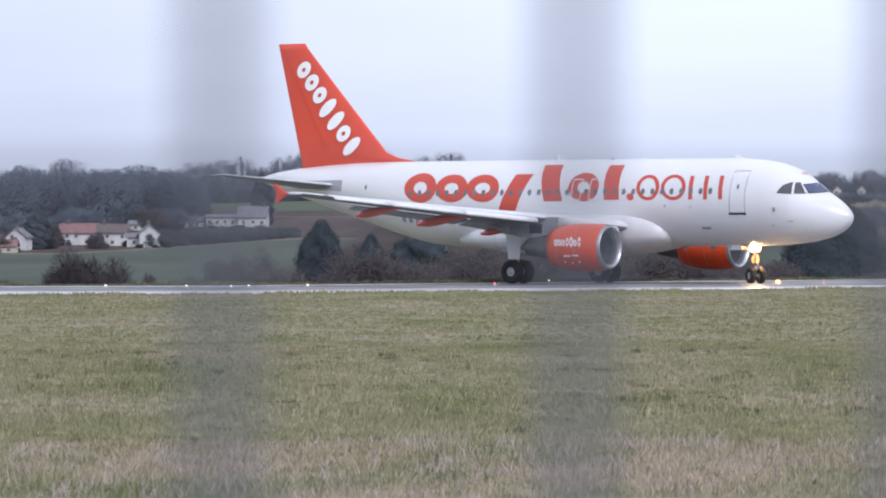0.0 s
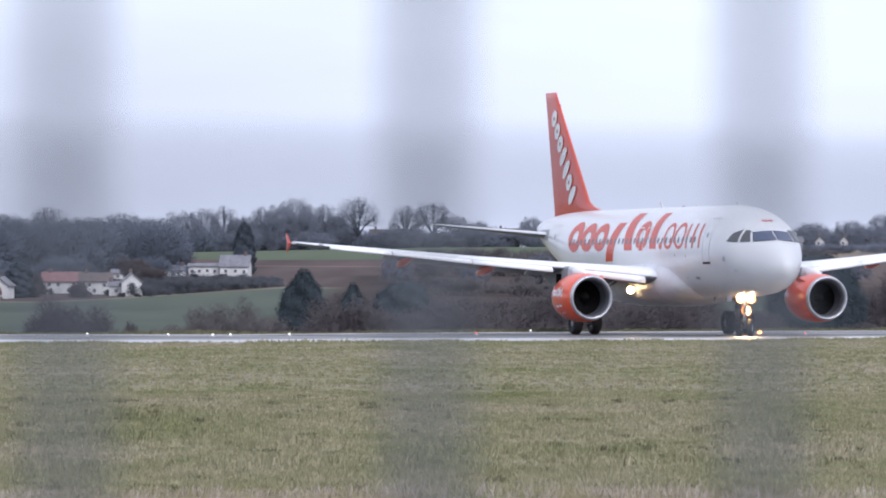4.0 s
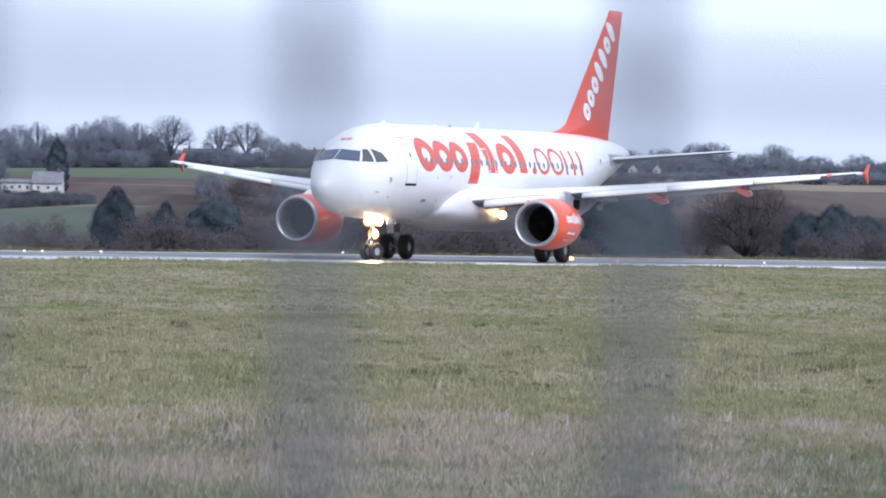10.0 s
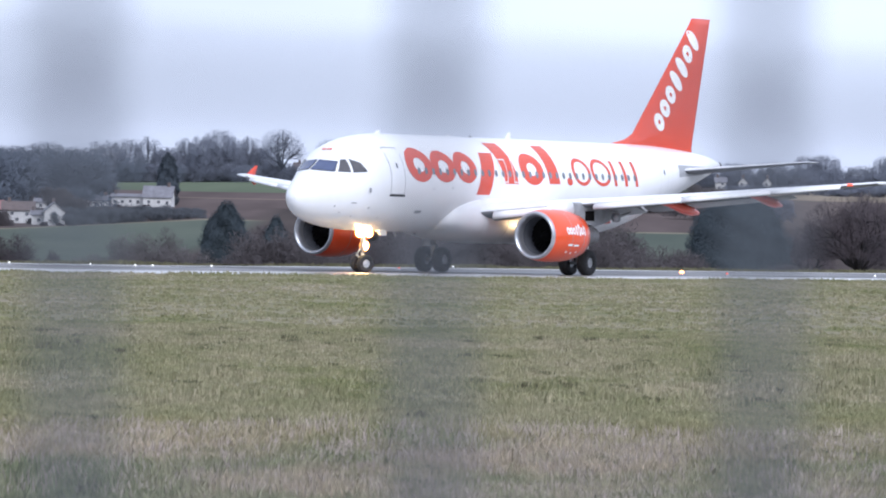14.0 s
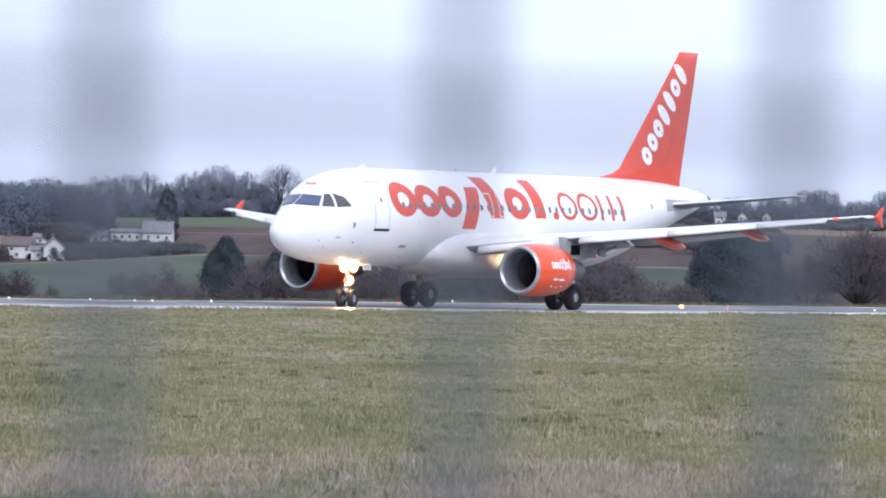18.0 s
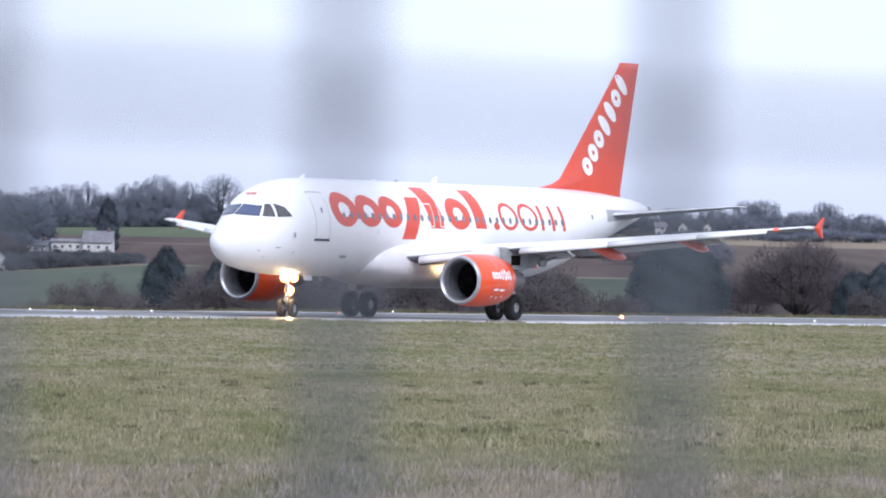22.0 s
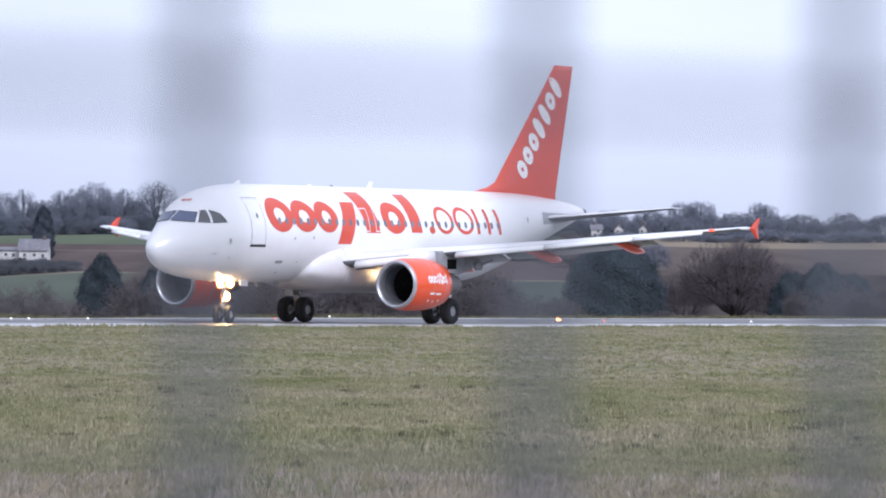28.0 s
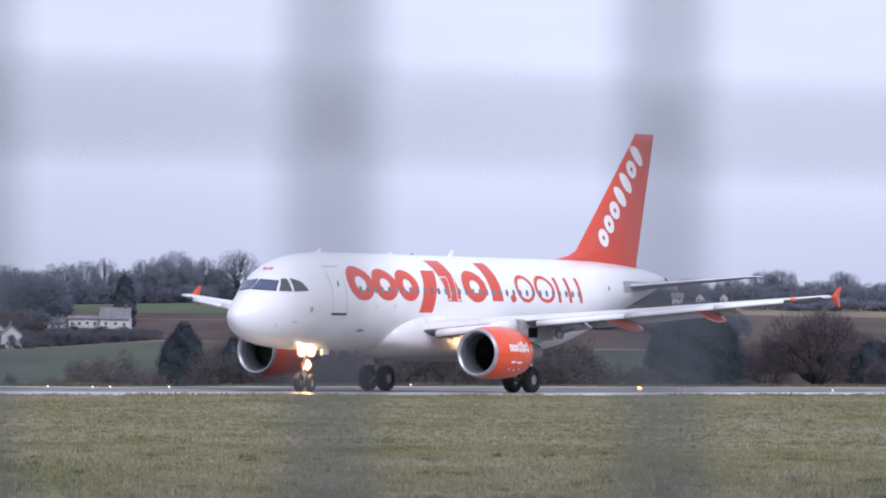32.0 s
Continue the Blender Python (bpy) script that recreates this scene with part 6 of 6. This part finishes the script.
# ---------------------------------------------------------------- houses
def house(a, d, w, dp, eaves, ridge, wall, roof, label, turn=0.0, windows=((0.2, 0.3), (0.5, 0.3), (0.8, 0.3), (0.2, 0.72), (0.5, 0.72), (0.8, 0.72)), chimney=0.2, name="house", gable=False):
    """A house with gabled roof; its front looks to the airfield. gable: the gable end looks there."""
    x, y, z = spot(a, d)
    hs = thing(name, label, "house", pose(x, y, z - 0.3, 0, 0, turn + (90 if gable else 0)))
    W, D = (dp, w) if gable else (w, dp)
    v = [(-W / 2, -D / 2, 0), (W / 2, -D / 2, 0), (W / 2, D / 2, 0), (-W / 2, D / 2, 0), (-W / 2, -D / 2, eaves), (W / 2, -D / 2, eaves), (W / 2, D / 2, eaves), (-W / 2, D / 2, eaves), (-W / 2, 0, ridge), (W / 2, 0, ridge)]
    part("wall", mesh_of("wall", v, [(0, 1, 5, 4), (1, 2, 6, 9, 5), (2, 3, 7, 6), (3, 0, 4, 8, 7), (3, 2, 1, 0)], wall), hs)
    o, th = 0.45, 0.22
    k = (ridge - eaves) / (D / 2)
    for sg in (-1, 1):
        q = [(-W / 2 - o, sg * (D / 2 + o), eaves - k * o + 0.03), (W / 2 + o, sg * (D / 2 + o), eaves - k * o + 0.03), (W / 2 + o, 0, ridge + 0.03), (-W / 2 - o, 0, ridge + 0.03)]
        q += [(x_, y_, z_ + th) for x_, y_, z_ in q]
        part("roof", mesh_of("roof", q, [(0, 1, 2, 3), (7, 6, 5, 4), (0, 4, 5, 1), (1, 5, 6, 2), (2, 6, 7, 3), (3, 7, 4, 0)], roof), hs)
    ch = part("chimney", mesh_of("chimney", *box_vf(-W / 2 + W * chimney - 0.4, -W / 2 + W * chimney + 0.4, -0.4, 0.4, ridge - 0.6, ridge + 1.2), M_BROWNROOF), hs)
    for u, h in windows:
        if gable:
            cx, cz = -D / 2 + D * u, eaves * h
            face = lambda p, q, lift: (-W / 2 - lift, cx + p, cz + q)
        else:
            cx, cz = -W / 2 + W * u, eaves * h
            face = lambda p, q, lift: (cx + p, -D / 2 - lift, cz + q)
        fr = [face(p, q, 0.06) for p, q in ((-0.5, -0.5), (0.5, -0.5), (0.5, 0.5), (-0.5, 0.5))] + [face(p, q, 0.0) for p, q in ((-0.5, -0.5), (0.5, -0.5), (0.5, 0.5), (-0.5, 0.5))]
        win = part("window", mesh_of("window", fr, [(0, 1, 2, 3), (0, 4, 5, 1), (1, 5, 6, 2), (2, 6, 7, 3), (3, 7, 4, 0)], M_RENDER), hs)
        part("pane", mesh_of("pane", [face(p, q, 0.075) for p, q in ((-0.42, -0.42), (0.42, -0.42), (0.42, 0.42), (-0.42, 0.42))], [(0, 1, 2, 3)], M_FARGLASS), win)


house(-60.2, 1560, 8.0, 7.5, 3.2, 6.1, M_RENDER, M_SLATE, "white house with a steep grey slate roof and roof windows", -4, ((0.2, 0.55), (0.55, 0.55), (0.85, 0.5)), 0.85)
house(-65.7, 1562, 8.9, 6, 3.0, 3.7, M_RENDER, M_SLATE, "long low white wing joined to the slate-roofed house", -4, ((0.12, 0.55), (0.35, 0.55), (0.6, 0.6), (0.84, 0.55)), 0.1)
house(-71.4, 1556, 6.0, 5, 2.1, 3.3, M_RENDER, M_SLATE, "low white outbuilding beside the long house", -4, ((0.5, 0.5),), 0.9)
house(-79.2, 1400, 5.2, 8, 3.7, 5.9, M_RENDER, M_SLATE, "white house with its gable to the airfield", 8, ((0.5, 0.35), (0.5, 0.85)), 0.8, gable=True)
house(-85.6, 1415, 8.0, 7, 3.6, 5.6, M_RENDER, M_BROWNROOF, "white cottage with a brown tiled roof", 4, ((0.15, 0.3), (0.46, 0.32), (0.3, 0.75), (0.78, 0.72)))
house(-91.8, 1425, 9.6, 7, 3.4, 5.6, M_RENDER, M_REDROOF, "white cottage with a red tiled roof", 3, ((0.22, 0.34), (0.7, 0.3), (0.18, 0.74), (0.42, 0.74), (0.84, 0.74)))
house(-108.7, 1352, 6.6, 8, 3.9, 6.9, M_CREAM, M_BROWNROOF, "cream house with its tall gable to the airfield", 4, ((0.3, 0.4), (0.7, 0.4), (0.5, 1.05)), 0.5, gable=True)
house(-105.4, 1346, 6.0, 5, 1.9, 3.3, M_CREAM, M_REDROOF, "low cream annexe with a pale red roof", 0, ((0.3, 0.5), (0.7, 0.5)), 0.8)
house(-81.9, 1402, 3.6, 5, 2.7, 3.7, M_RENDER, M_SLATE, "low white wing beside the gabled house", 4, ((0.5, 0.55),), 0.1)
house(-81.5, 1540, 3.4, 4, 1.9, 2.8, M_RENDER, M_SLATE, "small white outhouse among the trees", 0, ((0.5, 0.5),), 0.8)
house(-102.8, 1372, 5.0, 7, 3.6, 5.6, M_RENDER, M_SLATE, "small white house with a slate roof", -8, ((0.5, 0.35), (0.5, 0.85)), gable=True)
house(-82.2, 1700, 6.0, 6, 3.0, 4.8, M_RENDER, M_SLATE, "white house half hidden by trees", -10)
house(-77.0, 1650, 13, 8, 3.2, 6.6, M_BROWNROOF, M_SLATE, "house with a long grey roof half hidden by trees", 5)
for a, w in ((-33.5, 9), (-29.5, 8), (-16, 9), (-11, 8)):
    house(a, 1975, w, 7, 4.6, 6.8, M_BROWNROOF, M_BROWNROOF, "brown brick house on the ridge", 5)
for a, w, g in ((41.4, 3.6, False), (45.4, 3.0, True), (49.8, 2.8, True), (55.4, 5.6, False), (94, 4, False)):
    house(a, 1945, w, 6, 3.0, 4.6, M_RENDER, M_SLATE, "white house among the trees on the ridge", 0, ((0.35, 0.35), (0.65, 0.8)), gable=g)


house(0.2, 1950, 8.5, 7, 2.4, 3.8, M_RENDER, M_SLATE, "low white house on the ridge", 3, ((0.2, 0.5), (0.55, 0.5), (0.85, 0.5)))


# ---------------------------------------------------------------- grass
def grass(name, y0, y1, count, h0, h1, width, seed, label, nb=7, tuft=0.05, edge=None, mat=None):
    """Tufts of blades over the wedge of field before the runway."""
    rng = np.random.default_rng(seed)
    d = np.sqrt(rng.uniform(y0 ** 2, y1 ** 2, count))
    a = rng.uniform(-0.125, 0.110, count)
    x = d * a
    if edge:
        ne = np.array(edge)
        x = rng.uniform(-34, 34, count)
        out = 0.5 + rng.exponential(1.2, count)
        d = np.interp(x, ne[:, 0], ne[:, 1]) + (out if edge is FAR_EDGE else -out)
    elif y1 > 200:
        ne = np.array(NEAR_EDGE)
        keep = d < np.interp(x, ne[:, 0], ne[:, 1]) - 0.3
        d, x = d[keep], x[keep]
    n = len(d)
    patch = 0.5 + 0.5 * np.sin(x * 0.55 + 2.1 * np.sin(d * 0.16)) * np.sin(d * 0.27 + 0.8 * np.sin(x * 0.4))
    hh = (h0 + (h1 - h0) * rng.random(n) ** 1.6) * (0.55 + 0.75 * patch)
    bx = np.repeat(x, nb) + rng.normal(0, tuft, n * nb)
    by = np.repeat(d, nb) + rng.normal(0, tuft, n * nb)
    bh = np.repeat(hh, nb) * rng.uniform(0.5, 1.15, n * nb)
    ang = rng.uniform(0, 6.283, n * nb)
    lean = rng.normal(0, 0.55, n * nb) * bh
    lx, ly = np.cos(ang) * lean, np.sin(ang) * lean
    wx = width * rng.uniform(0.6, 1.3, n * nb)
    m = n * nb
    v = np.empty((m, 5, 3))
    z0 = -0.05
    v[:, 0] = np.stack([bx - wx, by, np.full(m, z0)], 1)
    v[:, 1] = np.stack([bx + wx, by, np.full(m, z0)], 1)
    v[:, 2] = np.stack([bx + wx * 0.7 + lx * 0.4, by + ly * 0.4, bh * 0.6], 1)
    v[:, 3] = np.stack([bx - wx * 0.7 + lx * 0.4, by + ly * 0.4, bh * 0.6], 1)
    v[:, 4] = np.stack([bx + lx, by + ly, bh], 1)
    base = (np.arange(m) * 5)[:, None]
    tri = np.concatenate([base + np.array([0, 1, 2]), base + np.array([0, 2, 3]), base + np.array([3, 2, 4])], 1).reshape(-1, 3)
    me = bpy.data.meshes.new(name)
    me.vertices.add(m * 5)
    me.vertices.foreach_set("co", v.reshape(-1))
    me.loops.add(len(tri) * 3)
    me.loops.foreach_set("vertex_index", tri.reshape(-1).astype(np.int32))
    me.polygons.add(len(tri))
    me.polygons.foreach_set("loop_start", (np.arange(len(tri)) * 3).astype(np.int32))
    me.materials.append(mat or M_BLADE)
    me.update(calc_edges=True)
    me.validate()
    tagged(new(name, me), label, "grass", kind="stuff")


grass("grass_tufts", 36, 105, 130, 0.04, 0.10, 0.009, 7, "scattered dark matted tufts in the grass", 34, 0.09, mat=M_TUFT)
grass("grass_tufts", 34, 90, 500, 0.07, 0.17, 0.008, 17, "scattered taller tufts in the grass", 26, 0.09)
grass("grass_tufts", 34, 52, 3200, 0.06, 0.17, 0.005, 9, "longer green tufts in the grass", 12, 0.11)
grass("grass_tufts", 39, 54, 1300, 0.07, 0.18, 0.004, 19, "dry straw-coloured tufts in the longer grass", 14, 0.07, mat=M_STRAW)
grass("grass_tufts", 33.5, 56, 420, 0.04, 0.10, 0.006, 29, "low dark matted tufts among the straw tufts", 26, 0.06, mat=M_TUFT)
grass("grass_verge", 200, 250, 1100, 0.03, 0.15, 0.02, 8, "ragged tufts along the runway edge", 14, 0.2, NEAR_EDGE)
grass("grass_verge", 250, 310, 1500, 0.04, 0.22, 0.03, 18, "ragged dull tufts along the far runway edge", 14, 0.3, FAR_EDGE, M_TUFT)
grass("grass", 33, 62, 36000, 0.025, 0.105, 0.0045, 1, "rough pale green and straw-coloured winter grass")
grass("grass", 62, 110, 20000, 0.015, 0.05, 0.009, 2, "rough pale green and straw-coloured winter grass")
grass("grass", 110, 245, 16000, 0.015, 0.05, 0.02, 3, "short winter grass up to the runway edge")


# ---------------------------------------------------------------- what moves
def taxi_pose(t):
    rows = np.array(TAXI)
    x, y, hd = [float(np.interp(t, rows[:, 0], rows[:, k])) for k in (1, 2, 3)]
    return x, y, radians(hd)


def motions():
    walk(AIRLINER, [(t, pose(x, y, 0.02, 0, 0, hd)) for t, x, y, hd in TAXI] + [(24.0, pose(*TAXI[-1][1:3], 0.02, 0, 0, TAXI[-1][3])), (32.0, pose(*TAXI[-1][1:3], 0.02, 0, 0, TAXI[-1][3]))])
    step = 0.2
    ticks = [k * step for k in range(int(16 / step) + 1)]

    def rolled(lx, ly):
        """Metres that a wheel at a place on the airliner has rolled, and the way it heads, tick by tick."""
        total, heads, out = 0.0, [], []
        last = None
        for t in ticks:
            x, y, hd = taxi_pose(t)
            p = Vector((x + lx * math.cos(hd) - ly * math.sin(hd), y + lx * math.sin(hd) + ly * math.cos(hd), 0))
            f = Vector((math.cos(hd), math.sin(hd), 0))
            if last is not None:
                d = p - last
                total += d.length if lx > 5 else d.dot(f)
                heads.append(math.atan2(d.dot(Vector((-f.y, f.x, 0))), max(d.dot(f), 0.05)))
            last = p
            out.append(total)
        return out, [heads[0]] + heads
    for w, lx, ly, r in MAIN_WHEELS:
        out, _ = rolled(lx, ly)
        rows = [(t, pose(lx, ly, r) @ Matrix.Rotation(d / r, 4, "Y")) for t, d in zip(ticks, out)]
        walk(w, rows + [(32.0, rows[-1][1])])
    lx = AFT - 5.25
    out, heads = rolled(lx, 0.0)
    smooth = np.convolve(np.pad(np.clip(heads, -1.05, 1.05), 3, mode="edge"), np.ones(7) / 7, "valid")
    rows = [(t, pose(lx, 0, 0, 0, 0, math.degrees(a))) for t, a in zip(ticks, smooth)]
    walk(NOSE_GEAR, rows + [(32.0, rows[-1][1])])
    for w, y in zip(NOSE_WHEELS, (-0.26, 0.26)):
        rows = [(t, pose(0, y, 0.385) @ Matrix.Rotation(d / 0.385, 4, "Y")) for t, d in zip(ticks, out)]
        walk(w, rows + [(32.0, rows[-1][1])])


motions()
